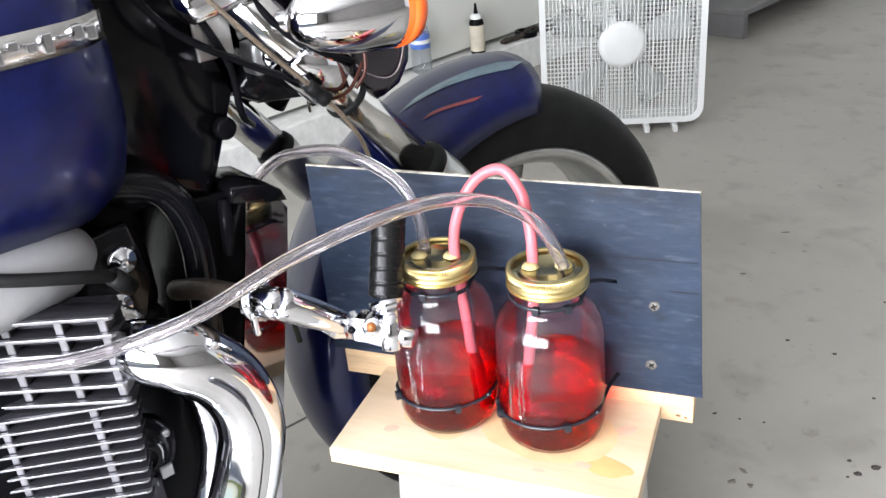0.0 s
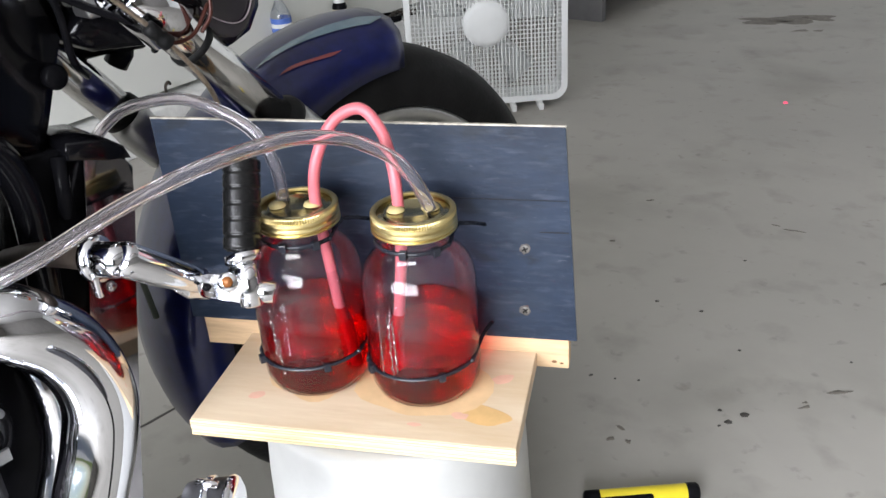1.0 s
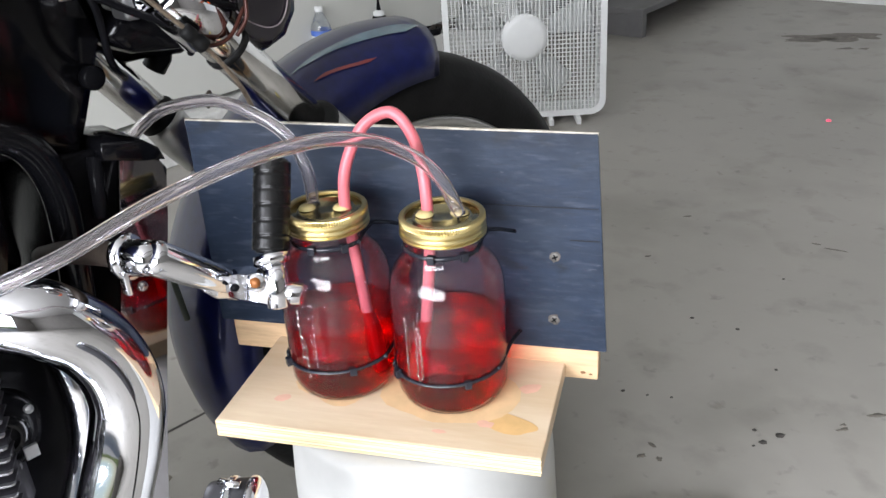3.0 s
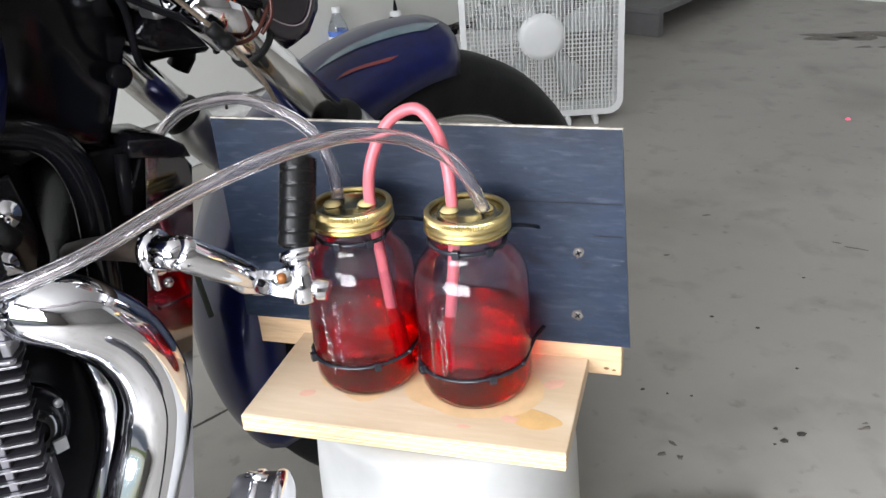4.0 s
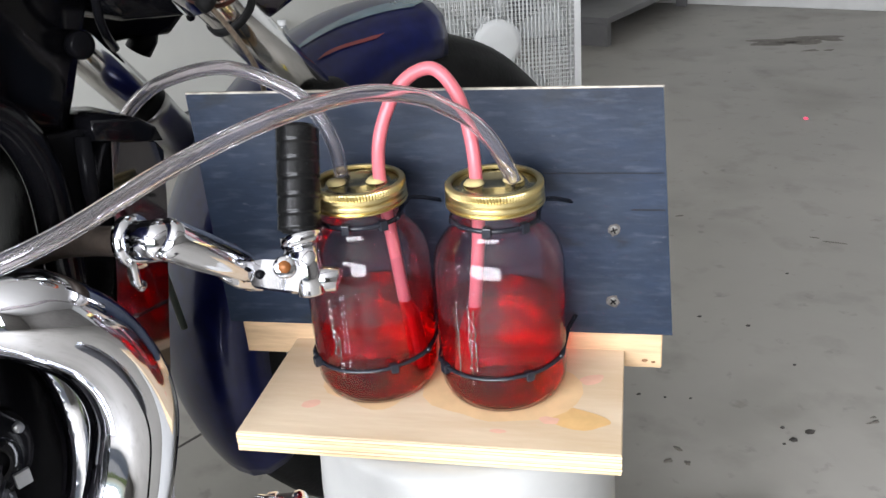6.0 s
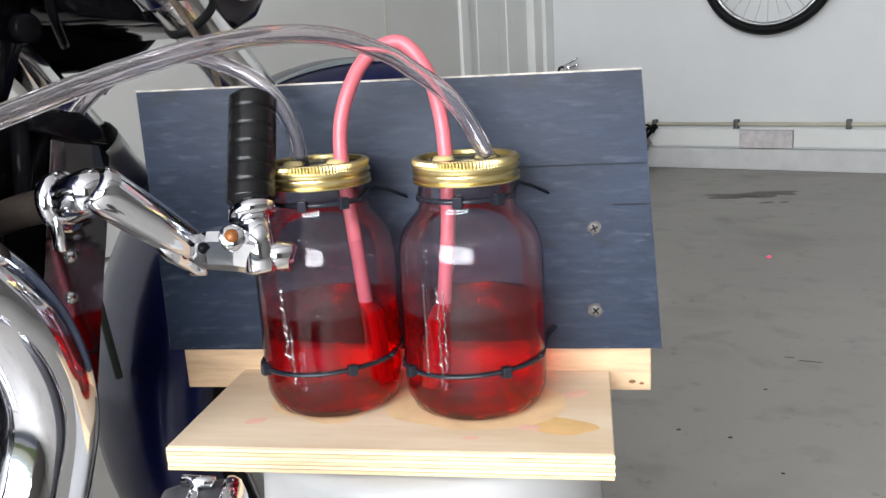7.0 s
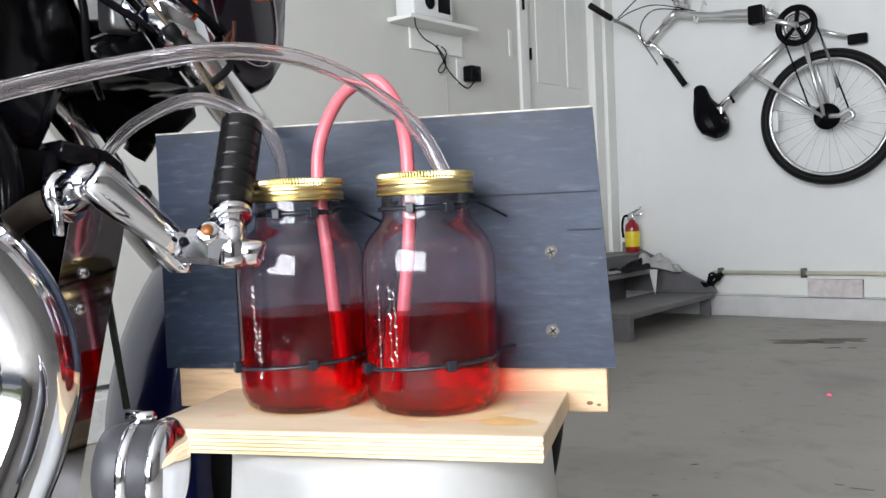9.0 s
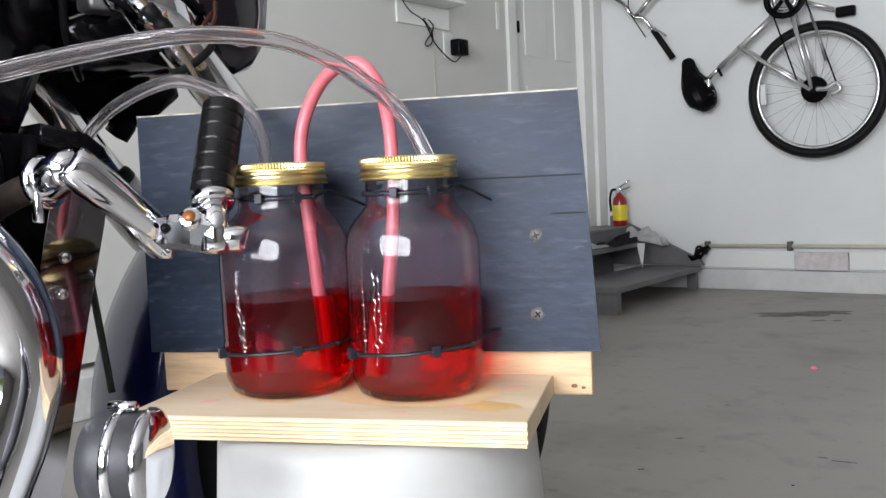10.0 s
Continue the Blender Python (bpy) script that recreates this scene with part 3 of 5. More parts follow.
part("upper_yoke", prism([(-0.47, 0.90), (-0.40, 0.92), (-0.37, 0.905), (-0.39, 0.885), (-0.46, 0.875)], -0.14, 0.14, bevel=0.008), CHROME, bike, "chrome upper fork yoke")
bolt = part("bolt_head", spin([(0, 0.012), (0.009, 0.012), (0.011, 0.009), (0.017, 0.008), (0.0185, 0.004), (0.0185, -0.004), (0, -0.004)], 28), CHROME, bike, "round chrome bolt head", pose(-0.359, -0.09, 0.818, 90, 0, 0))
part("steering_lock", box((-0.385, -0.09, 0.80), (-0.35, -0.06, 0.835), 0.005), GREYMETAL, bike)
part("lock_plate", box((-0.445, -0.092, 0.83), (-0.405, -0.088, 0.875), 0.002), ALLOY, bike, "small silver plate", smooth=False)

# plum lacquered headlamp shell with piping
out_ = [(-0.325, 0.98), (-0.325, 0.85), (-0.315, 0.80), (-0.29, 0.768), (-0.25, 0.755), (-0.222, 0.765), (-0.204, 0.79), (-0.198, 0.83), (-0.205, 0.88), (-0.225, 0.98)]
out_ = [(u, z - 0.012) for u, z in out_]
hl = part("headlamp_shell", prism(out_, -0.125, 0.125, bevel=0.022), PURPLE, bike, "dark plum lacquered headlamp shell")
part("piping", sweep(smooth_path([(-0.302, -0.1255, 0.86), (-0.288, -0.1262, 0.81), (-0.26, -0.1265, 0.787), (-0.236, -0.1265, 0.786), (-0.222, -0.1262, 0.81), (-0.222, -0.1262, 0.85), (-0.236, -0.1262, 0.93)], 8), 0.0008, 6), mat("faded_piping", (0.3, 0.25, 0.26), 0.5), hl, "thin pale piping line", Matrix.Translation((0, 0, -0.012)))
# turn signal
ts = part("turn_signal", sweep([RY(-0.395, 0.19, 0.868), RY(-0.39, 0.19, 0.868), RY(-0.37, 0.19, 0.868), RY(-0.34, 0.19, 0.868), RY(-0.30, 0.19, 0.868), RY(-0.285, 0.19, 0.868)], [0.006, 0.016, 0.03, 0.04, 0.045, 0.045], 32), CHROME, bike, "chrome bullet turn signal")
part("lens", sweep([RY(-0.285, 0.19, 0.868), RY(-0.284, 0.19, 0.868), RY(-0.27, 0.19, 0.868), RY(-0.262, 0.19, 0.868)], [0.042, 0.0465, 0.045, 0.03], 32), ORANGE, ts, "orange lens")
part("stalk", rod(RY(-0.35, 0.15, 0.86), RY(-0.40, 0.1, 0.855), 0.012, 14), CHROME, ts)
part("orange_marker", box(RY(-0.33, 0.139, 0.81), RY(-0.322, 0.136, 0.825), 0.001), ORANGE, bike, "small orange marker", smooth=False)

# cables and wiring round the fork
cable = part("brake_line", sweep(smooth_path([RY(-0.50, 0.14, 0.96), RY(-0.445, 0.14, 0.895), RY(-0.395, 0.143, 0.835), RY(-0.347, 0.146, 0.782), RY(-0.312, 0.143, 0.735), RY(-0.296, 0.14, 0.70), RY(-0.285, 0.13, 0.655), RY(-0.27, 0.115, 0.6)], 8), 0.0025, 12), mat("braided_line", (0.25, 0.2, 0.15), 0.35, 0.7, 0.3, 300, bump=0.3, bscale=500), bike, "braided bronze brake line")
ax = (RY(-0.395, 0.143, 0.835) - RY(-0.347, 0.146, 0.782)).normalized()
g0 = RY(-0.35, 0.146, 0.784)
part("grommet", sweep([g0 - ax * 0.014, g0 - ax * 0.012, g0 - ax * 0.003, g0, g0 + ax * 0.004, g0 + ax * 0.014, g0 + ax * 0.016], [0.005, 0.0082, 0.0078, 0.0055, 0.0076, 0.0074, 0.0045], 20), RUBBER, cable, "black rubber grommet")
for pts in ([(-0.52, 0.08, 0.95), (-0.47, 0.1, 0.87), (-0.40, 0.11, 0.82), (-0.35, 0.12, 0.79), (-0.33, 0.10, 0.76)], [(-0.5, 0.03, 0.97), (-0.45, 0.08, 0.9), (-0.42, 0.1, 0.83), (-0.41, 0.09, 0.77), (-0.38, 0.05, 0.74)], [(-0.42, 0.12, 0.93), (-0.38, 0.135, 0.86), (-0.33, 0.14, 0.82), (-0.29, 0.13, 0.80)]):
    part("wiring", sweep(smooth_path([RY(*p) for p in pts], 8), 0.004, 8), BLACKPLASTIC, bike, "black wiring loom")
for k, pts in enumerate(([(-0.36, 0.1, 0.80), (-0.34, 0.135, 0.775), (-0.31, 0.14, 0.775), (-0.285, 0.138, 0.80)], [(-0.30, 0.14, 0.775), (-0.288, 0.143, 0.79), (-0.283, 0.14, 0.81)])):
    part("copper_wire", sweep(smooth_path([RY(*p) for p in pts], 8), 0.0022, 6), mat("copper_wire", (0.06, 0.018, 0.012), 0.4, 0.3, 0.2, 30), bike, "reddish brown wire")
part("brake_hose", rod(RY(-0.363, 0.0, 0.56), RY(-0.347, 0.0, 0.42), 0.004, 8), mat("green_grey_hose", (0.06, 0.075, 0.06), 0.5), bike)

# frame: neck gusset, down tubes, radiator and its polished side panel
part("neck_gusset", prism([(-0.41, 0.95), (-0.408, 0.85), (-0.425, 0.79), (-0.432, 0.71), (-0.45, 0.675), (-0.49, 0.69), (-0.53, 0.715), (-0.58, 0.72), (-0.62, 0.76), (-0.62, 0.95)], -0.07, 0.07, bevel=0.018), BLACK, bike, "black glossy frame neck cover")
for r in (0.08, -0.08):
    part("down_tube", sweep(smooth_path([RY(-0.60, r, 0.742), RY(-0.545, r, 0.735), RY(-0.505, r, 0.712), RY(-0.487, r, 0.665), RY(-0.488, r, 0.60), RY(-0.50, r, 0.5), RY(-0.525, r, 0.36), RY(-0.56, r, 0.2), RY(-0.62, r, 0.15), RY(-1.1, r, 0.15)], 8), 0.0165, 20), BLACK, bike, "black frame down tube")
rd = part("radiator", prism([(-0.44, 0.685), (-0.475, 0.69), (-0.545, 0.34), (-0.49, 0.34), (-0.405, 0.62), (-0.385, 0.645), (-0.39, 0.67)], -0.07, 0.10, bevel=0.006), BLACKPLASTIC, bike, "black radiator core")
part("side_panel", prism([(-0.418, 0.672), (-0.388, 0.664), (-0.376, 0.658), (-0.371, 0.648), (-0.386, 0.60), (-0.4155, 0.515), (-0.467, 0.36), (-0.49, 0.28), (-0.55, 0.28), (-0.452, 0.565)], -0.1025, -0.0975, bevel=0.0015), mat("polished_dark_panel", (0.28, 0.27, 0.28), 0.06, 1.0, 0.15, 8, rvar=0.03), rd, "polished dark metal side panel", Matrix.Translation((-0.42, -0.1, 0.52)) @ pose(0, 0, 0, -10.5, 0, 0) @ Matrix.Translation((0.42, 0.1, -0.52)), False)
part("panel_cap", prism([(-0.437, 0.694), (-0.394, 0.685), (-0.378, 0.672), (-0.373, 0.657), (-0.40, 0.664), (-0.44, 0.676)], -0.086, 0.0, bevel=0.003), BLACK, rd, "black top cap")
part("filler_neck", rod(RY(-0.442, 0.074, 0.68), RY(-0.452, 0.08, 0.62), 0.008, 16), BLACKPLASTIC, rd)
for u, z in ((-0.428, 0.572), (-0.436, 0.54)):
    part("rivet", spin([(0, 0.006), (0.004, 0.0055), (0.0055, 0.003), (0.006, 0), (0, -0.004)], 16), DULLCHROME, rd, "chrome panel rivet", pose(u, -0.101 - (0.52 - z) * 0.185, z, 90, 0, 0))

# exhaust headers
hp = smooth_path([RY(-0.60, 0.10, 0.598), RY(-0.608, 0.148, 0.612), RY(-0.600, 0.19, 0.6185), RY(-0.574, 0.208, 0.607), RY(-0.545, 0.21, 0.575), RY(-0.529, 0.21, 0.538), RY(-0.5255, 0.21, 0.50), RY(-0.535, 0.21, 0.464), RY(-0.552, 0.212, 0.428), RY(-0.598, 0.216, 0.345), RY(-0.67, 0.22, 0.25), RY(-0.80, 0.23, 0.18), RY(-1.3, 0.25, 0.15)], 8)
hr = [0.0240 + 0.0095 * min(1, max(0, (i - 9) / 14)) ** 0.8 for i in range(len(hp))]
ex = part("exhaust_header", sweep(hp, hr, 48), CHROME, bike, "chrome exhaust header with heat shield")
part("flange", sweep([RY(-0.602, 0.112, 0.602), RY(-0.6035, 0.116, 0.603), RY(-0.6055, 0.128, 0.6065), RY(-0.606, 0.132, 0.6075)], [0.028, 0.034, 0.034, 0.028], 32), DULLCHROME, ex, "finned chrome flange")
h2 = smooth_path([RY(-0.58, 0.09, 0.57), RY(-0.55, 0.13, 0.545), RY(-0.542, 0.15, 0.50), RY(-0.55, 0.155, 0.44), RY(-0.585, 0.155, 0.36), RY(-0.65, 0.16, 0.25), RY(-0.8, 0.17, 0.21), RY(-1.2, 0.17, 0.2)], 8)
part("rear_header", sweep(h2, 0.019, 28), CHROME, bike, "chrome rear exhaust pipe")
part("shield_clamp", sweep([hp[77], hp[78], hp[79]], [0.0338, 0.0348, 0.0338], 32), DULLCHROME, ex)

# engine
eng = part("engine_block", box((-1.05, -0.13, 0.22), (-0.63, 0.13, 0.60), 0.03, seg=3), BLACKPLASTIC, bike, "black engine block")
part("crankcase_cover", spin([(0, 0.03), (0.04, 0.03), (0.055, 0.024), (0.062, 0.012), (0.064, 0), (0, 0)], 40), BLACKPLASTIC, eng, "round black cover", pose(-0.622, -0.145, 0.492, 90, 0, 0) @ Matrix.Diagonal((0.62, 0.62, 0.8, 1)))
part("cover_disc", spin([(0.02, 0.032), (0.035, 0.034), (0.037, 0.03)], 32), BLACK, eng, "", pose(-0.622, -0.146, 0.492, 90, 0, 0) @ Matrix.Diagonal((0.62, 0.62, 0.8, 1)))
for k in range(3):
    a = k * math.pi / 1.5 + 0.6
    part("cover_bolt", spin([(0, 0.004), (0.004, 0.004), (0.0045, 0), (0, 0)], 8), GREYMETAL, eng, "", pose(-0.622 + 0.032 * math.cos(a), -0.166, 0.492 + 0.032 * math.sin(a), 90, 0, 0))
# Added block that fills the dark area between round cover and exhaust.
part("engine_filler", box((-0.66, -0.105, 0.24), (-0.535, 0.105, 0.605), 0.02, seg=3), BLACKPLASTIC, eng, "black filler block between engine and exhaust pipe")
# Added black block that keeps the gap under the tank dark.
part("gap_filler", box((-1.0, -0.06, 0.58), (-0.525, 0.06, 0.735), 0.015), BLACKPLASTIC, eng, "black filler block darkening the gap under the tank")
part("data_label", box((-0.612, -0.176, 0.466), (-0.60, -0.1725, 0.479), 0.0005), GREYMETAL, eng, "small grey data label", smooth=False)
# Fin plates and barrel, much darker than the fin edges.
FINBLACK = mat("dark_fin_alloy", (0.022, 0.021, 0.025), 0.5, 0.2, 0.3, 30, bump=0.2, spec=0.2)
FINEDGE = mat("machined_fin_edge", (0.27, 0.265, 0.28), 0.4, 0.9, 0.2, 40, bump=0.1)


def fin_bank(corner, turn, length, tops, half, posts, post_z):
    """Fins that run back from a corner, each a dark plate with a bright machined edge, and upright posts between them."""
    F = Matrix.Translation((corner[0], -corner[1], 0)) @ pose(0, 0, 0, 0, 0, -turn)
    plate = edge = None
    for i, z in enumerate(tops):
        m_ = F @ pose(-0.0012 * i, 0, z, 0, 0, 0.4 * math.sin(i * 2.1))
        if plate is None:
            plate = part("cooling_fin", box((-length, 0.003, -half * 0.9), (-0.001, 0.03, half * 0.9), half * 0.3, seg=1), FINBLACK, bike, "cast alloy cooling fin", m_)
            edge = part("fin_edge", prism([(-length, 0), (-0.003, 0), (0, 0.002), (0, 0.006), (-0.004, 0.004), (-length, 0.0035)], -half, half, axis="z", bevel=half * 0.3), FINEDGE, plate, "bright machined edge", None, False)
        else:
            o = new("cooling_fin", plate.data)
            o.parent, o.matrix_basis = bike, m_
            new("fin_edge", edge.data).parent = o
    for x in posts:
        part("fin_post", box((-x - 0.004, 0.006, post_z[0]), (-x + 0.004, 0.025, post_z[1]), 0.0015), FINEDGE, bike, "", F, False)
    part("cylinder_barrel", box((-length, 0.02, tops[-1] - 0.01), (-0.012, 0.05, tops[0] - 0.002), 0.004), FINBLACK, bike, "dark cylinder barrel", F)


FIN_A, FIN_B = (-0.624, 0.208, 0.671), (-0.624, 0.202, 0.579)
fin_bank(FIN_A, 42, 0.3, [FIN_A[2] - 0.0172 * k for k in range(6)], 0.0016, (0.013, 0.052, 0.1), (FIN_A[2] - 0.084, FIN_A[2]))
fin_bank(FIN_B, 33, 0.3, [FIN_B[2] - 0.0128 * k for k in range(13)], 0.0011, (0.04, 0.12), (FIN_B[2] - 0.15, FIN_B[2]))
part("head_cover", sweep(smooth_path([RY(-0.60, 0.09, 0.692), RY(-0.66, 0.115, 0.694), RY(-0.75, 0.125, 0.696), RY(-0.85, 0.125, 0.70)], 4), [0.02, 0.03, 0.035, 0.037, 0.038, 0.038, 0.038, 0.038, 0.038, 0.038, 0.038, 0.038, 0.038], 20), mat("matte_silver_casting", (0.36, 0.36, 0.365), 0.45, 0.35, 0.1, 12, bump=0.1), bike, "silver cylinder head cover")
for u, r, z in ((-0.572, 0.105, 0.671), (-0.587, 0.105, 0.626)):
    bt_ = part("mount_bolt", spin([(0, 0.01), (0.006, 0.01), (0.008, 0.006), (0.0125, 0.006), (0.0145, 0.003), (0.0145, -0.01), (0, -0.01)], 24), CHROME, bike, "chrome mounting bolt", pose(u, -r, z, 90, 0, 0))
part("engine_mount", prism([(-0.555, 0.70), (-0.545, 0.64), (-0.56, 0.59), (-0.62, 0.58), (-0.64, 0.64), (-0.60, 0.70)], -0.098, -0.08, bevel=0.004), BLACK, bike, "black engine mount plate")
part("spark_lead", sweep(smooth_path([RY(-0.60, 0.16, 0.685), RY(-0.63, 0.17, 0.70), RY(-0.68, 0.16, 0.715), RY(-0.76, 0.12, 0.735)], 6), 0.006, 10), RUBBER, bike, "black spark plug lead")
part("plug_cap", rod(RY(-0.60, 0.16, 0.685), RY(-0.585, 0.155, 0.665), 0.009, 14), RUBBER, bike)
part("belly", box((-1.0, -0.1, 0.13), (-0.55, 0.1, 0.26), 0.03, seg=3), BLACKPLASTIC, bike, "black lower frame")

# fuel tank
tk_u = [-0.522, -0.526, -0.535, -0.552, -0.585, -0.64, -0.74, -0.85, -0.97, -1.08, -1.16, -1.2]
tk_r = [0.15, 0.42, 0.66, 0.83, 0.93, 0.98, 1.0, 1.0, 0.96, 0.86, 0.66, 0.2]
sec_ = [(0.178 * math.copysign(abs(math.cos(2 * math.pi * i / 40)) ** 0.8, math.cos(2 * math.pi * i / 40)), 0.158 * math.copysign(abs(math.sin(2 * math.pi * i / 40)) ** 0.85, math.sin(2 * math.pi * i / 40))) for i in range(40)]
tank = part("fuel_tank", sweep([(u, 0, 0.845) for u in tk_u], tk_r, bm=None, section=sec_), BLUE, bike, "dark blue lacquered fuel tank")
em = part("tank_emblem", sweep(smooth_path([RY(-0.545, 0.135, 0.895), RY(-0.57, 0.155, 0.895), RY(-0.61, 0.168, 0.896), RY(-0.67, 0.176, 0.897), RY(-0.74, 0.180, 0.898)], 5), 1.0, section=[(0.003, -0.012), (0.003, 0.012), (-0.003, 0.012), (-0.003, -0.012)]), DULLCHROME, tank, "silver tank emblem plate")
for k in range(12):
    u = -0.56 - 0.0135 * k
    r = 0.152 + 0.027 * min(1, (k / 8) ** 0.5)
    part("stud", box(RY(u - 0.004, r + 0.006, 0.888 + 0.004 * (k % 3)), RY(u + 0.004, r - 0.004, 0.900 + 0.004 * (k % 2)), 0.001), CHROME, em, "", None, False)
part("seat_pad", box((-1.75, -0.13, 0.68), (-1.15, 0.13, 0.78), 0.04, seg=3), BLACKPLASTIC, bike, "black leather seat")
rw = part("rear_wheel", spin([(0.19, 0.07), (0.23, 0.082), (0.28, 0.082), (0.315, 0.06), (0.325, 0), (0.315, -0.06), (0.28, -0.082), (0.23, -0.082), (0.19, -0.07)], 64, closed=True), RUBBER, bike, "black rear tyre", Matrix.Translation((-1.64, 0, 0.325)) @ turn_y)
part("rear_rim", spin([(0.2, 0.06), (0.19, 0.04), (0.19, -0.04), (0.2, -0.06)], 64), ALLOY, rw)
part("rear_fender", box((-1.95, -0.1, 0.62), (-1.3, 0.1, 0.70), 0.04, seg=3), BLUE, bike, "dark blue rear fender")
part("swing_arm", rod((-1.64, -0.11, 0.325), (-1.0, -0.11, 0.35), 0.025, 12), BLACK, bike)

# highway peg
Mi = M.inverted()
BW = lambda x, y, z: Mi @ Vector((x, y, z))
part("crash_bar", sweep(smooth_path([RY(-0.507, 0.05, 0.588), RY(-0.505, 0.11, 0.611), RY(-0.503, 0.17, 0.628), BW(-0.146, 0.7675, 0.638)], 6), 0.0115, 16), BROWNSTEEL, bike, "brown weathered crash bar")
OCT = [(1.0, -0.55), (1.0, 0.55), (0.6, 0.95), (-0.6, 0.95), (-1.0, 0.55), (-1.0, -0.55), (-0.6, -0.95), (0.6, -0.95)]
arm0, arm1 = BW(-0.1205, 0.7405, 0.651), BW(-0.0735, 0.788, 0.5965)
pg = part("foot_peg", sweep([arm0.lerp(arm1, k) for k in (-0.02, -0.01, 0.02, 0.1, 0.45, 0.7, 0.86, 0.96, 1.0, 1.02)], [0.006, 0.0125, 0.0146, 0.0152, 0.0146, 0.0134, 0.0125, 0.0115, 0.009, 0.004], 40), CHROME, bike, "chrome highway foot peg, folded up")
ar = (arm1 - arm0).normalized()
part("bar_clamp", sweep([BW(-0.1535, 0.771, 0.6365), BW(-0.152, 0.7705, 0.637), BW(-0.1465, 0.768, 0.638), BW(-0.145, 0.7675, 0.638)], [0.015, 0.0202, 0.0202, 0.015], 36), CHROME, pg, "chrome bar clamp flange")
part("clamp_throat", sweep([BW(-0.149, 0.769, 0.638), BW(-0.144, 0.7655, 0.639), BW(-0.136, 0.758, 0.641), BW(-0.124, 0.747, 0.646), BW(-0.116, 0.746, 0.645)], [0.0155, 0.0160, 0.0158, 0.0152, 0.0135], 32), CHROME, pg, "chrome clamp throat")
part("clamp_ear", box(BW(-0.151, 0.757, 0.6155) - Vector((0.003, 0.005, 0.008)), BW(-0.151, 0.757, 0.6155) + Vector((0.003, 0.005, 0.016)), 0.002), CHROME, pg)
part("arm_rib", sweep([arm0.lerp(arm1, 0.55) - Vector((0, 0, 0.010)), arm0.lerp(arm1, 0.8) - Vector((0, 0, 0.0125)), BW(-0.0775, 0.800, 0.582), BW(-0.066, 0.797, 0.581)], [0.004, 0.0075, 0.0085, 0.007], 16, section=OCT), CHROME, pg, "chrome lower fork of the arm")
for k in (0.0, 0.0085):
    p0 = BW(-0.0795, 0.7735, 0.6085) - ar * k
    part("dimple", sweep([p0, p0 + (BW(-0.0795, 0.7665, 0.6125) - BW(-0.0795, 0.7735, 0.6085)).normalized() * 0.0045], [0.0036, 0.0024], 14), CHROME, pg)
kn = part("knuckle", sweep([BW(-0.0705, 0.7895, 0.5935), BW(-0.069, 0.789, 0.594), BW(-0.058, 0.785, 0.5955), BW(-0.040, 0.779, 0.595), BW(-0.027, 0.7765, 0.592), BW(-0.0255, 0.776, 0.5915)], [0.008, 0.0120, 0.0142, 0.0150, 0.0146, 0.011], section=OCT), CHROME, pg, "chrome knuckle block", None, False)
part("pivot_stub", sweep([BW(-0.028, 0.776, 0.591), BW(-0.018, 0.7735, 0.589), BW(-0.006, 0.7715, 0.5875), BW(-0.0045, 0.771, 0.587)], [0.0098, 0.0102, 0.0102, 0.0078], 28), CHROME, kn, "chrome pivot end")
part("pivot_screw", sweep([BW(-0.064, 0.7735, 0.598), BW(-0.064, 0.7695, 0.600)], [0.0038, 0.0034], 12), BLACKPLASTIC, kn)
part("knuckle_bolt", sweep([BW(-0.0435, 0.775, 0.6005), BW(-0.0435, 0.7640, 0.6065), BW(-0.0435, 0.7625, 0.6073)], [0.0088, 0.0088, 0.0074], 24), CHROME, kn, "chrome socket bolt")
part("bolt_core", sweep([BW(-0.0435, 0.7635, 0.6068), BW(-0.0435, 0.7616, 0.6077)], [0.0048, 0.0048], 16), mat("amber_core", (0.22, 0.08, 0.022), 0.4, 0.3), kn, "rusty orange bolt core")
part("knuckle_post", sweep([BW(-0.0265, 0.7665, 0.5785), BW(-0.0265, 0.767, 0.580), BW(-0.028, 0.775, 0.600), BW(-0.0295, 0.783, 0.6165)], [0.0075, 0.0108, 0.0112, 0.0112], 24), CHROME, pg, "chrome upright post")
part("post_collar", sweep([BW(-0.0295, 0.782, 0.613), BW(-0.030, 0.783, 0.6148), BW(-0.0305, 0.7865, 0.6205), BW(-0.031, 0.7875, 0.6222)], [0.012, 0.0165, 0.0165, 0.0135], 28), CHROME, pg)
ga, gb = BW(-0.031, 0.7875, 0.6225), BW(-0.025, 0.829, 0.6945)
gp, gr = [], []
for k in range(61):
    gp.append(ga.lerp(gb, k / 60))
    gr.append(0.0168 - (0.0016 if k % 10 == 0 else 0) if 1 < k < 59 else 0.0135)
part("rubber_grip", sweep(gp, gr, 28), mat("shiny_grip_rubber", (0.006, 0.006, 0.006), 0.27, 0, 0.3, 25, bump=0.15, bscale=150, spec=0.3), pg, "ribbed black rubber grip")

# driving lamp
lc, la = Vector((-0.058, 0.636, 0.463)), Vector((0.995, -0.08, -0.03)).normalized()
LP = lambda k: Mi @ (lc + la * k)
dl = part("driving_lamp", sweep([LP(k) for k in (-0.027, -0.025, -0.015, 0.007, 0.010)], [0.017, 0.0265, 0.0295, 0.0302, 0.029], 40), GREYRUBBER, bike, "grey-black driving lamp with chrome cap")
part("strap", sweep([LP(k) for k in (-0.010, -0.009, -0.004, -0.003)], [0.030, 0.0315, 0.0315, 0.030], 40), CHROME, dl, "chrome strap")
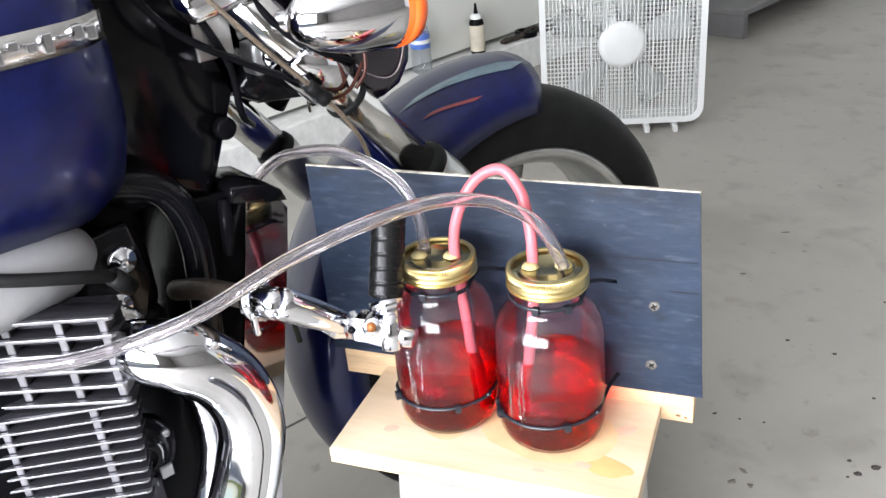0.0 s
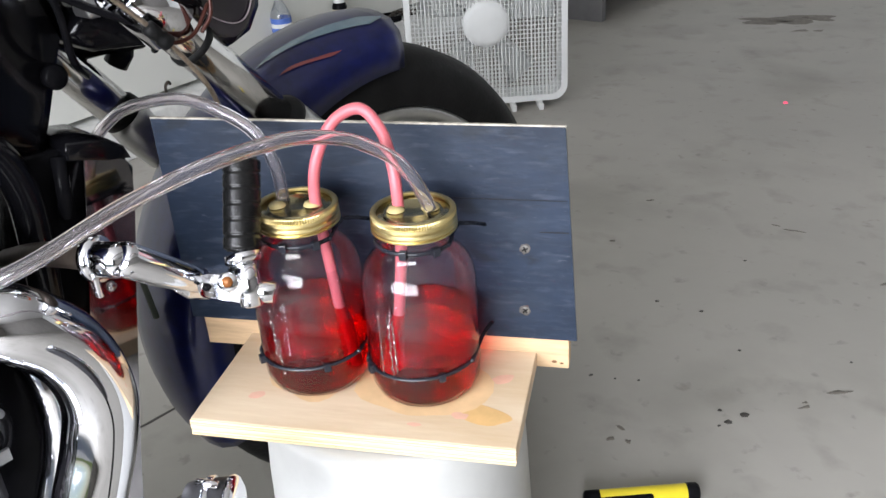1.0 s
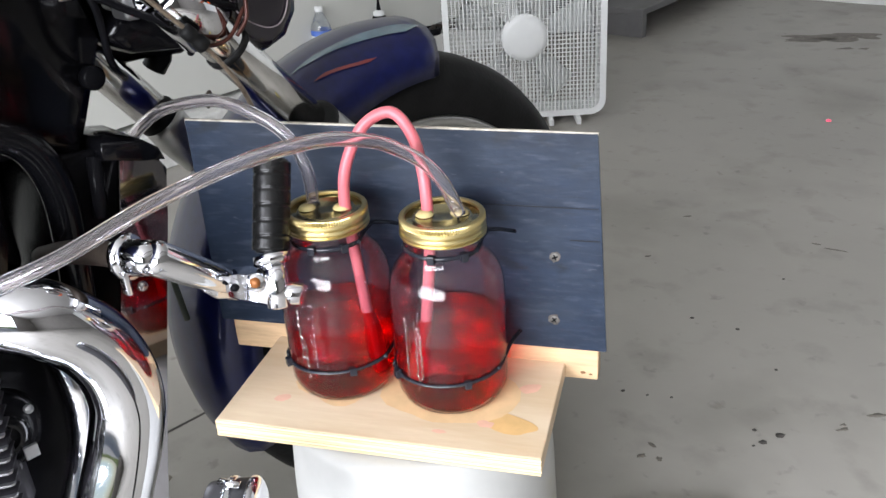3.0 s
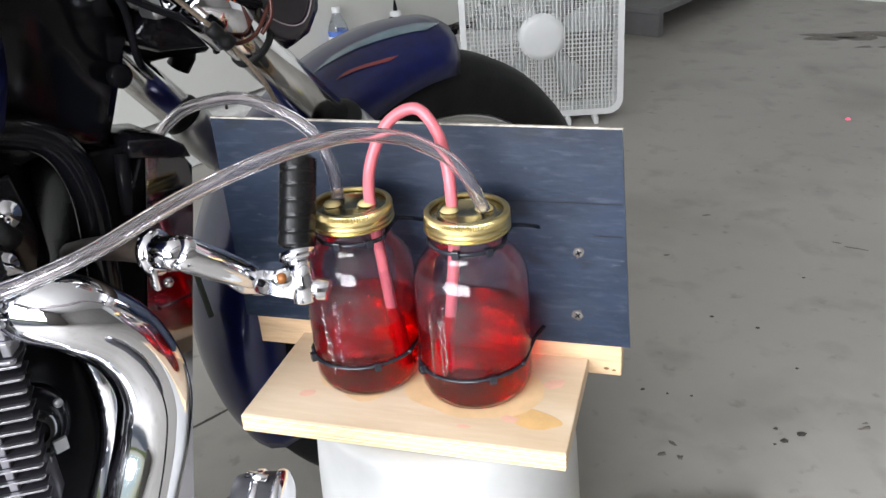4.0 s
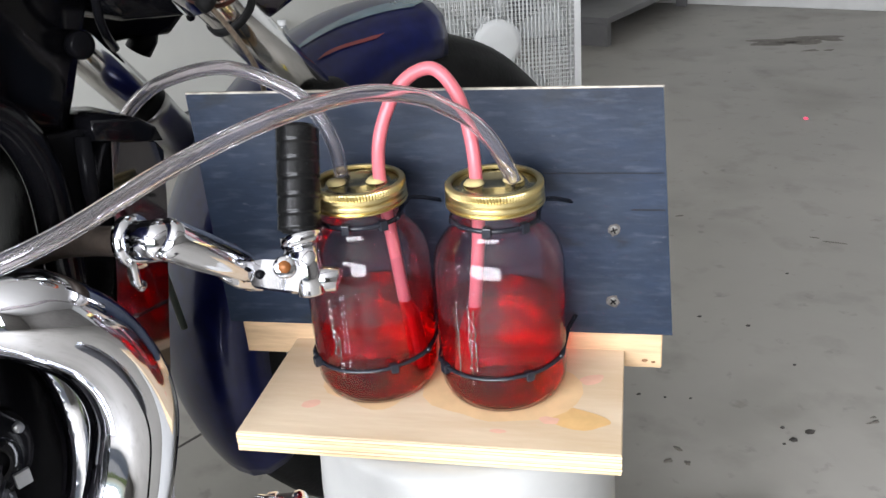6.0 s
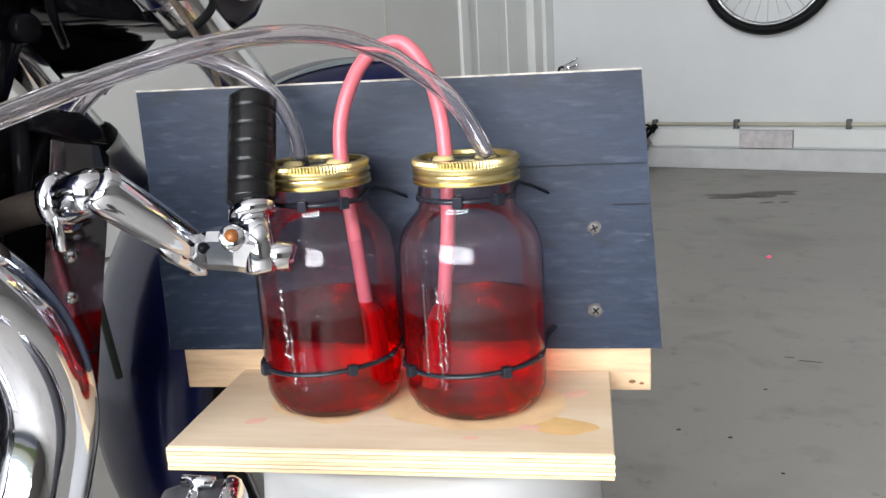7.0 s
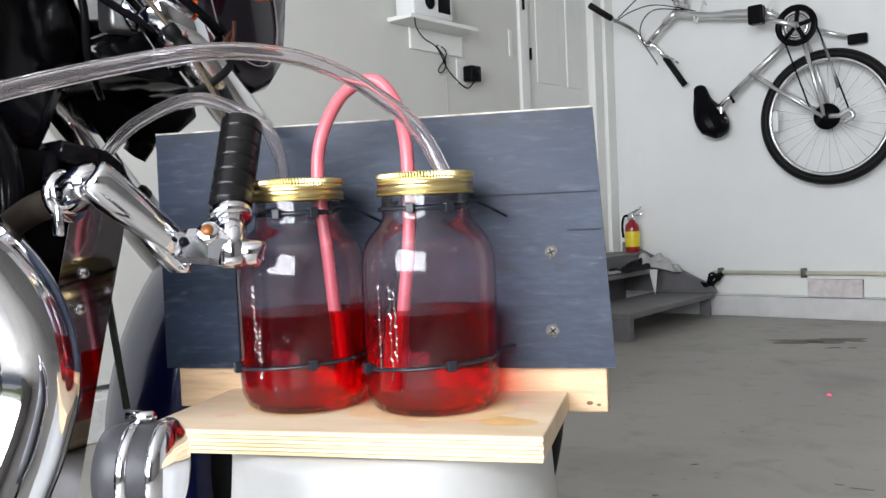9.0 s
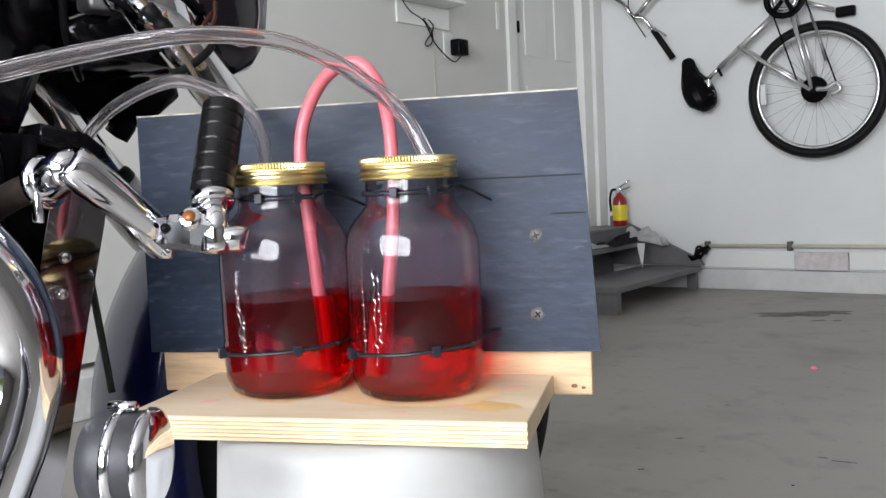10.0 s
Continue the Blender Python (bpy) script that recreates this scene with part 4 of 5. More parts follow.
part("lamp_rim", sweep([LP(k) for k in (0.008, 0.0095, 0.012, 0.015, 0.0175, 0.019, 0.0195)], [0.0305, 0.032, 0.032, 0.0302, 0.0247, 0.0136, 0.0026], 40), CHROME, dl, "chrome lamp rim and cap")
part("strap_screw", rod(Mi @ (lc + Vector((-0.012, 0.003, 0.0335))), Mi @ (lc + Vector((0.005, -0.003, 0.0335))), 0.0035, 14), CHROME, dl, "chrome strap screw")
part("lamp_bracket", sweep(smooth_path([LP(-0.01) - Vector((0, 0, 0.028)), LP(-0.012) - Vector((0, 0, 0.10)), RY(-0.58, 0.3, 0.28), RY(-0.62, 0.1, 0.25)], 5), 0.007, 10), BLACK, dl)

# ---- jar ties, panel screws, spills ----
TIE = mat("glossy_black_nylon", (0.012, 0.013, 0.018), 0.22, 0, 0.2, 30, spec=0.5)


def ring_tie(x, y, z, r, clip_angles, tail, label, tilt=0.0):
    """A zip tie round a jar, its ends drawn to the panel behind."""
    t = thing("zip_tie", K, label, "zip tie", "zip ties round the jars")
    pts = []
    for k in range(41):
        a = radians(200 + 140 * k / 40)
        pts.append((x + r * math.cos(a), y + r * math.sin(a), z + tilt * math.cos(a)))
    pts = [(x - r - 0.001, y + 0.045, z + 0.006 - tilt)] + pts + [(x + r * 0.98, y + 0.02, z + 0.004), tail]
    part("strap", sweep(smooth_path(pts, 2), 1.0, section=[(0.0008, -0.0019), (0.0008, 0.0019), (-0.0008, 0.0019), (-0.0008, -0.0019)]), TIE, t)
    for a in clip_angles:
        aa = radians(a)
        part("lock_head", box((-0.0035, -0.003, -0.0042), (0.0035, 0.003, 0.0042), 0.0008), TIE, t, "", pose(x + (r + 0.002) * math.cos(aa), y + (r + 0.002) * math.sin(aa), z + tilt * math.cos(aa), 0, 0, a + 90), False)
    return t


jx = ((0.2115, 0.091), (0.1005, 0.093))
for x, y in jx:
    ring_tie(x, y, TOP + 0.0395, 0.0545, (222, 300), (x + 0.0585, y + 0.047, TOP + 0.042), "black zip tie strapping the lower jar body", 0.003)
    ring_tie(x, y, TOP + 0.1595, 0.0365, (268, 312), (x + 0.056, y + 0.047, TOP + 0.150), "black zip tie round the jar neck")


CHIP = mat("chipped_dirty_wood", (0.075, 0.068, 0.062), 0.7, 0, 0.5, 300, bump=0.4)


def screw(x, z, ang):
    s = thing("panel_screw", K @ pose(-0.069, 0.1445, 0.478, -LEAN_BACK) @ pose(x, -0.0006, z, 90, 0, 0) @ pose(0, 0, 0, 0, 0, ang), "zinc cross-head screw set in a chipped hole", "screw", "screws in the panel")
    part("head", spin([(0.0, 0.0006), (0.0035, 0.0006), (0.0042, 0.0002), (0.0042, -0.001), (0, -0.001)], 16), STEEL, s)
    part("slot", box((-0.003, -0.0006, 0.0004), (0.003, 0.0006, 0.0009)), BLACKPLASTIC, s, "", None, False)
    part("slot", box((-0.0006, -0.003, 0.00045), (0.0006, 0.003, 0.00095)), BLACKPLASTIC, s, "", None, False)
    bm = bmesh.new()
    ring = [bm.verts.new(((0.0042 + 0.0026 * rs.random()) * math.cos(2 * math.pi * i / 14), (0.0042 + 0.0026 * rs.random()) * math.sin(2 * math.pi * i / 14), 0.00025)) for i in range(14)]
    c = bm.verts.new((0, 0, 0.0003))
    for i in range(14):
        bm.faces.new((ring[i], ring[(i + 1) % 14], c))
    part("chipped_edge", bm, CHIP, s, "bare chipped wood", None, False)


rs = random.Random(5)
screw(0.371, 0.098, 20)
screw(0.371, 0.032, 40)
STRIPE = mat("dark_wood_split", (0.006, 0.008, 0.013), 0.8, 0, 0.3, 50)
part("worn_edge", prism([(-0.0045, 0.2195), (-0.0045, 0.2225), (0.409, 0.22), (0.409, 0.2172)], 0.0006, 0.0046), mat("bare_chipped_edge", (0.36, 0.33, 0.28), 0.8, 0, 0.55, 70, bump=0.4), bpanel, "pale bare top edge", None, False)
part("crack", box((0.30, -0.0004, 0.1475), (0.4105, 0.0003, 0.1485)), STRIPE, bpanel, "dark split in the wood", None, False)
part("crack", box((0.385, -0.0004, 0.1155), (0.4125, 0.0003, 0.1168)), STRIPE, bpanel, "dark split in the wood", None, False)
ORSTAIN = mat("orange_wood_stain", (0.66, 0.42, 0.18), 0.5, 0, 0.12, 30)
PKSTAIN = mat("pink_wood_stain", (0.70, 0.42, 0.31), 0.5, 0, 0.1, 40)


def spill(x, y, rx, ry, material, rot, h):
    bm = bmesh.new()
    n = 26
    ph = rs.random() * 30
    ring = []
    for i in range(n):
        a = 2 * math.pi * i / n
        k = 1 + 0.45 * noise.noise((math.cos(a) + ph, math.sin(a), ph))
        ring.append(bm.verts.new((rx * k * math.cos(a), ry * k * math.sin(a), 0)))
    bm.faces.new(ring)
    part("stain", bm, material, st, "spilled fluid stain", pose(x, y, TOP + h, 0, 0, rot), False)


spill(0.272, 0.045, 0.034, 0.013, ORSTAIN, -12, 0.00025)
spill(0.255, 0.04, 0.008, 0.005, PKSTAIN, 0, 0.0004)
spill(0.05, 0.045, 0.009, 0.005, PKSTAIN, 20, 0.00025)
spill(0.215, 0.022, 0.007, 0.003, PKSTAIN, 0, 0.00025)
spill(0.285, 0.10, 0.010, 0.006, PKSTAIN, 30, 0.00025)
FAINT = mat("faint_wood_stain", (0.70, 0.49, 0.27), 0.5, 0, 0.1, 30)
spill(0.2115, 0.080, 0.058, 0.055, FAINT, 0, 0.0003)
spill(0.1005, 0.084, 0.052, 0.054, FAINT, 0, 0.0002)
# adhesive blobs round the hose ends on the lids
GLUE = mat("amber_glue", (0.52, 0.43, 0.2), 0.25, 0, 0.2, 60, trans=0.15)
for (jx0, jy0), offs in zip(jx, (((-0.016, 0.0), (0.014, 0.008)), ((-0.018, -0.002), (0.014, 0.004)))):
    for dx, dy in offs:
        solo("glue_blob", spin([(0.0, 0.003), (0.0062, 0.0026), (0.0076, 0.001), (0.0084, 0.0)], 20), GLUE, K @ pose(jx0 + dx, jy0 + dy, TOP + 0.1842), "amber glue sealing a hose into the lid", "glue", "glue seals on the lids")


# ---- things along the walls ----
GW = lambda x, y, z: G @ Vector((x, y, z))
# side door with casing
dr = thing("door_1", G, "closed white panelled side door in the white wall", "door", kind="structure")
SILL = 0.36
part("door_leaf", box((-0.06, DOOR0 + 0.13, SILL + 0.01), (-0.02, DOOR1 - 0.12, DOORH + 0.3), 0.002), TRIMPAINT, dr, smooth=False)
for y0, y1 in ((DOOR0 + 0.2, DOOR0 + 0.42), (DOOR0 + 0.5, DOOR1 - 0.19)):
    for z0, z1 in ((SILL + 0.15, SILL + 0.75), (SILL + 0.9, SILL + 1.7)):
        part("door_panel", box((-0.024, y0, z0), (-0.014, y1, z1), 0.006), TRIMPAINT, dr, smooth=False)
part("casing", box((-0.03, DOOR0 + 0.005, LEDGE), (0.016, DOOR0 + 0.08, DOORH + 0.34), 0.004), TRIMPAINT, dr, smooth=False)
part("casing", box((-0.03, DOOR1 - 0.115, LEDGE), (0.024, DOOR1 - 0.02, DOORH + 0.34), 0.004), TRIMPAINT, dr, smooth=False)
part("casing", box((-0.032, DOOR1 - 0.018, LEDGE), (0.045, DOOR1 + 0.077, DOORH + 0.34), 0.004), TRIMPAINT, dr, smooth=False)
part("threshold", box((-0.12, DOOR0 + 0.08, LEDGE), (-0.02, DOOR1 - 0.12, SILL), 0.003), GREYPAINT, dr, smooth=False)
part("jamb", box((-0.13, DOOR0 - 0.005, LEDGE), (-0.065, DOOR1 + 0.005, DOORH + 0.365), 0), TRIMPAINT, dr, smooth=False)
part("latch_plate", box((-0.02, DOOR0 + 0.135, 1.37), (-0.012, DOOR0 + 0.15, 1.43), 0.002), BLACKPLASTIC, dr, smooth=False)
part("door_hinge", rod((0.02, DOOR0 + 0.035, 1.60), (0.02, DOOR0 + 0.035, 1.68), 0.007, 12), BLACKPLASTIC, dr)
tagged(solo("light_switch", box((0, -1.012, 1.36), (0.006, -0.985, 1.49), 0.002), TRIMPAINT, G, "narrow white switch plate on the wall", "switch", smooth=False))
# bracket shelf with a small white box
ws = thing("wall_shelf", G, "small white painted bracket shelf on the wall", "shelf")
part("shelf_board", box((0, -1.89, 1.402), (0.13, -1.43, 1.42), 0.004), TRIMPAINT, ws, smooth=False)
part("back_rail", box((0, -1.76, 1.31), (0.012, -1.40, 1.4015), 0.003), TRIMPAINT, ws, smooth=False)
rc = thing("white_radio", G, "white plastic radio box on the bracket shelf", "radio")
part("case", box((0.02, -1.86, 1.4205), (0.12, -1.60, 1.56), 0.012, seg=3), WHITEPLASTIC, rc)
part("speaker", spin([(0.0, 0.0), (0.026, 0.0), (0.029, 0.004), (0.031, 0.0)], 32), BLACKPLASTIC, rc, "black speaker cone", pose(0.1205, -1.755, 1.485, 0, 90, 0))
part("display", box((0.119, -1.70, 1.45), (0.123, -1.62, 1.54), 0.003), BLACKPLASTIC, rc, "dark display window")
ol = thing("wall_outlet", G, "white wall outlet plate", "outlet")
part("plate", box((0, -1.44, 1.19), (0.006, -1.37, 1.30), 0.002), TRIMPAINT, ol, smooth=False)
ad = thing("power_adapter", G, "black power adapter plugged into the wall outlet", "adapter")
part("body", box((0.0065, -1.40, 1.20), (0.06, -1.325, 1.272), 0.008, seg=3), BLACKPLASTIC, ad)
part("prong_cap", box((0.0602, -1.385, 1.225), (0.068, -1.345, 1.25), 0.003), BLACKPLASTIC, ad)
pts = [GW(0.05, -1.37, 1.199), GW(0.03, -1.40, 1.17), GW(0.02, -1.46, 1.2), GW(0.012, -1.52, 1.25), GW(0.012, -1.555, 1.30), GW(0.012, -1.60, 1.34), GW(0.02, -1.68, 1.36), GW(0.08, -1.80, 1.38), GW(0.132, -1.87, 1.40)]
solo("cord_to_outlet", sweep(smooth_path(pts, 8), 0.003, 8), BLACKPLASTIC, Matrix(), "thin black cord hanging between shelf and outlet", "cord")
pts = []
for k in range(26):
    a = k / 26 * 2 * math.pi * 2
    pts.append(GW(0.014 + 0.004 * math.sin(a * 1.5), -1.557 + 0.03 * math.sin(a), 1.285 + 0.06 * math.cos(a * 0.5 + 0.4)))
solo("cord_bundle", sweep(smooth_path(pts, 3), 0.0028, 6), BLACKPLASTIC, Matrix(), "tied bundle of thin black cord", "cord")
solo("wall_cable", sweep([GW(0.004, -1.515, 1.21), GW(0.004, -1.515, 0.8), GW(0.004, -1.515, LEDGE + 0.01)], 0.002, 6), PALEPIPE, Matrix(), "thin pale cable running down the wall", "cable")
# conduit and plate on the end wall
cd = thing("conduit", G, "cream conduit pipe along the end wall", "pipe")
part("pipe", rod((0.60, -0.022, 0.228), (4.5, -0.022, 0.228), 0.011, 12), PALEPIPE, cd)
for x in (0.64, 1.07, 1.6):
    part("clip", box((x - 0.012, -0.036, 0.205), (x + 0.012, -0.0005, 0.252), 0.003), STEEL, cd)
solo("access_plate", box((1.092, -0.034, 0.108), (1.347, -0.0005, 0.198), 0.004), PLATEWHITE, G, "scuffed white access plate on the wall", "plate", smooth=False)
solo("baseboard", box((0.6, -0.018, 0.112), (1.088, -0.0005, 0.204), 0.003), TRIMPAINT, G, "white baseboard over the curb", "baseboard", kind="structure", smooth=False)
solo("baseboard_2", box((1.349, -0.018, 0.112), (W, -0.0005, 0.204), 0.003), TRIMPAINT, G, "white baseboard over the curb", "baseboard", kind="structure", smooth=False)

# wooden steps up to the side door
sp = thing("wooden_steps", G, "grey painted open wooden steps below the side door", "steps")
part("tread", box((0.30, -1.075, 0.098), (0.632, -0.09, 0.126), 0.004), GREYPAINT, sp, smooth=False)
part("tread", box((0.02, -1.03, 0.236), (0.335, -0.09, 0.262), 0.004), GREYPAINT, sp, smooth=False)
part("leg", prism([(0.33, 0), (0.628, 0), (0.628, 0.0975), (0.33, 0.0975)], -1.07, -1.03), GREYPAINT, sp, smooth=False)
part("leg", box((0.56, -0.125, 0.0), (0.615, -0.10, 0.0945), 0.003), GREYPAINT, sp, smooth=False)
part("leg", box((0.25, -1.0, 0.0), (0.30, -0.95, 0.2315), 0.003), GREYPAINT, sp, smooth=False)
part("stringer", prism([(0.1, 0.127), (0.64, 0.127), (0.62, 0.16), (0.12, 0.40), (0.1, 0.40)], -0.088, -0.062), GREYPAINT, sp, smooth=False)
part("riser", box((0.205, -1.02, 0.2625), (0.228, -0.09, 0.3295), 0.003), GREYPAINT, sp, smooth=False)
# Board added to stand for the shade in the open space under the treads.
part("shade_board", box((0.095, -1.02, 0.0), (0.115, -0.09, 0.2315), 0.003), GREYPAINT, sp, smooth=False)
part("landing", box((0.012, -1.03, 0.33), (0.235, -0.05, 0.345), 0.003), GREYPAINT, sp, smooth=False)
# fire extinguisher
fx = thing("fire_extinguisher", G @ pose(0.17, -0.10, 0.3455), "small red fire extinguisher with yellow label on the steps", "extinguisher")
part("cylinder", spin([(0, 0), (0.036, 0), (0.04, 0.005), (0.04, 0.13), (0.034, 0.155), (0.02, 0.168), (0.016, 0.18), (0, 0.18)], 32), REDGLOSS, fx)
part("label", spin([(0.0405, 0.03), (0.0408, 0.031), (0.0408, 0.115), (0.0405, 0.116)], 32), YELLOW, fx, "yellow label band")
part("valve", box((-0.016, -0.016, 0.179), (0.016, 0.016, 0.215), 0.005), CHROME, fx)
part("lever", sweep([(-0.02, 0, 0.21), (0.02, -0.01, 0.225), (0.07, -0.02, 0.25)], 0.007, 8), CHROME, fx, "chrome squeeze lever")
part("handle", sweep([(-0.01, 0, 0.2), (0.03, -0.01, 0.205), (0.075, -0.02, 0.215)], 0.006, 8), CHROME, fx)
part("hose", sweep(smooth_path([(-0.01, 0, 0.2), (-0.045, 0, 0.2), (-0.06, 0, 0.15), (-0.055, 0, 0.08)], 5), 0.007, 8), BLACKPLASTIC, fx)


def rag(name, center, sx, sy, h, material, label, seed):
    """A crumpled cloth lying on a support."""
    bm = bmesh.new()
    n = 22
    vs = [[bm.verts.new((sx * (i / n - 0.5) * (1 + 0.25 * noise.noise((j * 0.35, seed, 0))), sy * (j / n - 0.5) * (1 + 0.25 * noise.noise((i * 0.35, seed, 5))),
                         0.004 + h * abs(noise.noise((i * 0.15, j * 0.15, seed))) * 1.6 * (1 - (2 * i / n - 1) ** 4) * (1 - (2 * j / n - 1) ** 4))) for j in range(n + 1)] for i in range(n + 1)]
    for i in range(n):
        for j in range(n):
            bm.faces.new((vs[i][j], vs[i + 1][j], vs[i + 1][j + 1], vs[i][j + 1]))
    bmesh.ops.solidify(bm, geom=bm.faces[:], thickness=0.003)
    return solo(name, bm, material, G @ pose(*center), label, "cloth")


rag("black_cloth", (0.285, -0.33, 0.2635, 0, 0, 8), 0.12, 0.52, 0.06, CLOTHB, "crumpled black cloth lying on the steps", 3.1)
rag("white_rag", (0.285, -0.68, 0.2635, 0, 0, -6), 0.10, 0.28, 0.03, CLOTHW, "crumpled white rag on the grey steps", 7.7)
rag("plastic_bag", (0.33, -0.135, 0.2635, 0, 12, 0), 0.26, 0.11, 0.07, CLOTHW, "crumpled white plastic bag on the steps", 11.3)
bm = prism([(-0.02, 0.258), (0.03, 0.258), (0.012, 0.12)], -0.24, -0.237)
solo("hanging_rag", bm, CLOTHW, G @ pose(0.35, 0, 0), "white rag corner hanging from the step", "cloth", smooth=False)
pts = []
for k in range(60):
    a = k * 0.42
    pts.append((0.615 + 0.055 * math.cos(a * 0.9) * (0.7 + 0.8 * noise.noise((k * 0.3, 1, 1))), -0.075 + 0.035 * math.sin(a * 0.7), 0.19 + 0.045 * math.sin(a) * (0.7 + 0.8 * noise.noise((k * 0.23, 4, 1)))))
solo("cord_coil", sweep(smooth_path([G @ Vector(p) for p in pts], 2), 0.007, 6), BLACKPLASTIC, Matrix(), "tangled black extension cord beside the steps", "cord")

# box fan
FN = Matrix.Translation((0.438, 2.955, 0.022)) @ pose(0, 0, 0, 0, 0, -2.0)
fan = thing("box_fan", FN, "white plastic box fan standing on the floor", "fan")
FW, FD = 0.262, 0.055


def rounded(w, h0, h1, r, n=6):
    o = []
    for cx, cz, a0 in ((w - r, h1 - r, 0), (-w + r, h1 - r, 90), (-w + r, h0 + r, 180), (w - r, h0 + r, 270)):
        o += [(cx + r * math.cos(radians(a0 + 90 * k / n)), cz + r * math.sin(radians(a0 + 90 * k / n))) for k in range(n + 1)]
    return o


out, inn = rounded(FW, 0, 0.535, 0.05), rounded(FW - 0.02, 0.02, 0.515, 0.035)
bm = bmesh.new()
for d0, d1 in ((-FD, FD),):
    lo = [[bm.verts.new((x, y, z)) for x, z in o] for o, y in ((out, d0), (out, d1), (inn, d1), (inn, d0))]
    k = len(out)
    for a, b in zip(lo, lo[1:] + lo[:1]):
        for i in range(k):
            bm.faces.new((a[i], a[(i + 1) % k], b[(i + 1) % k], b[i]))
part("housing", bm, WHITEPLASTIC, fan, smooth=False)
for yy in (-FD + 0.004, FD - 0.004):
    bm = bmesh.new()
    for i in range(1, 40):
        x = -FW + 0.02 + (2 * FW - 0.04) * i / 40
        rod((x, yy, 0.018), (x, yy, 0.517), 0.0016 if i % 4 else 0.0026, 5, bm)
    for i in range(1, 36):
        z = 0.018 + 0.5 * i / 36
        rod((-FW + 0.018, yy + 0.003, z), (FW - 0.018, yy + 0.003, z), 0.0012, 5, bm)
    g = part("grille", bm, WHITEPLASTIC, fan, "white wire grille", smooth=False)
    part("hub_disc", spin([(0.0, 0.008), (0.055, 0.007), (0.076, 0.0), (0.076, -0.004), (0, -0.004)], 40), WHITEPLASTIC, g, "round white hub cap", pose(0, yy, 0.2675, 90 if yy < 0 else -90, 0, 0))
for k in range(5):
    bm = bmesh.new()
    a0 = k * 2 * math.pi / 5
    rows_ = [[bm.verts.new((r * math.cos(a0 + w * (0.5 + 0.1 * r)), 0.02 * (w - 0.5) * 2, 0.2675 + r * math.sin(a0 + w * (0.5 + 0.1 * r)))) for w in (0, 0.33, 0.66, 1.0)] for r in (0.06, 0.12, 0.18, 0.225)]
    for a, b in zip(rows_, rows_[1:]):
        for i in range(3):
            bm.faces.new((a[i], a[i + 1], b[i + 1], b[i]))
    bmesh.ops.solidify(bm, geom=bm.faces[:], thickness=0.003)
    part("blade", bm, WHITEPLASTIC, fan)
part("motor", spin([(0, -0.03), (0.05, -0.03), (0.05, 0.03), (0, 0.03)], 32), WHITEPLASTIC, fan, "", pose(0, 0, 0.2675, 90, 0, 0))
for x in (0.08, 0.17, -0.17):
    part("foot", box((x - 0.008, -0.09, -0.022), (x + 0.008, 0.09, 0.0), 0.003), WHITEPLASTIC, fan, smooth=False)
for i in range(24):
    part("vent_slot", box((-FW - 0.0012, -0.04, 0.07 + i * 0.017), (-FW + 0.0005, 0.035, 0.078 + i * 0.017)), BLACKPLASTIC, fan, "dark side vent slot", smooth=False)

# bottle and spray can on the curb
bt = thing("water_bottle", G @ pose(0.03, -2.41, LEDGE) @ Matrix.Diagonal((1.12, 1.12, 1.12, 1)), "clear plastic water bottle with blue label on the curb", "bottle")
part("bottle_body", spin([(0, 0.002), (0.028, 0), (0.033, 0.006), (0.033, 0.05), (0.031, 0.055), (0.033, 0.06), (0.033, 0.13), (0.03, 0.145), (0.016, 0.175), (0.012, 0.185), (0.012, 0.195)], 32), CLEARPET, bt)
part("label_band", spin([(0.0332, 0.084), (0.0336, 0.085), (0.0336, 0.129), (0.0332, 0.13)], 32), PAPERBLUE, bt, "blue and white paper label")
part("label_stripe", spin([(0.0338, 0.1), (0.034, 0.101), (0.034, 0.112), (0.0338, 0.113)], 32), WHITEPLASTIC, bt, "white stripe of the label")
part("cap", spin([(0.0135, 0.186), (0.0138, 0.187), (0.0138, 0.202), (0, 0.203)], 24), WHITEPLASTIC, bt, "white screw cap")
sc = thing("caulk_bottle", G @ pose(0.04, -2.11, LEDGE), "cream and black squeeze bottle with pointed nozzle on the curb", "bottle")
part("bottle_body", spin([(0, 0), (0.026, 0), (0.029, 0.004), (0.029, 0.12), (0.024, 0.135), (0.01, 0.142)], 32), BLACKPLASTIC, sc)
part("paper_label", spin([(0.0293, 0.012), (0.0296, 0.013), (0.0296, 0.112), (0.0293, 0.113)], 32), CARDBOARD, sc, "cream paper label")
part("collar", spin([(0.022, 0.134), (0.022, 0.15), (0.012, 0.156), (0, 0.156)], 24), WHITEPLASTIC, sc, "white collar")
part("nozzle", spin([(0.009, 0.155), (0.004, 0.195), (0, 0.196)], 16), BLACKPLASTIC, sc, "black pointed nozzle")
bm = sweep(smooth_path([GW(0.05, -1.98, LEDGE + 0.012), GW(0.06, -1.85, LEDGE + 0.015), GW(0.04, -1.78, LEDGE + 0.02), GW(0.07, -1.72, LEDGE + 0.012), GW(0.05, -1.6, LEDGE + 0.012)], 6), [0.008 + 0.006 * abs(math.sin(i * 1.3)) for i in range(25)], 8)
solo("tape_roll", spin([(0.03, 0.0), (0.045, 0.0), (0.047, 0.004), (0.047, 0.02), (0.045, 0.024), (0.03, 0.024)], 32, closed=True), BLACKPLASTIC, G @ pose(0.045, -1.82, LEDGE + 0.001), "black tape roll lying on the curb", "tape")
solo("old_hose", bm, BROWNSTEEL, Matrix(), "short dark dirty hose on the curb", "hose")
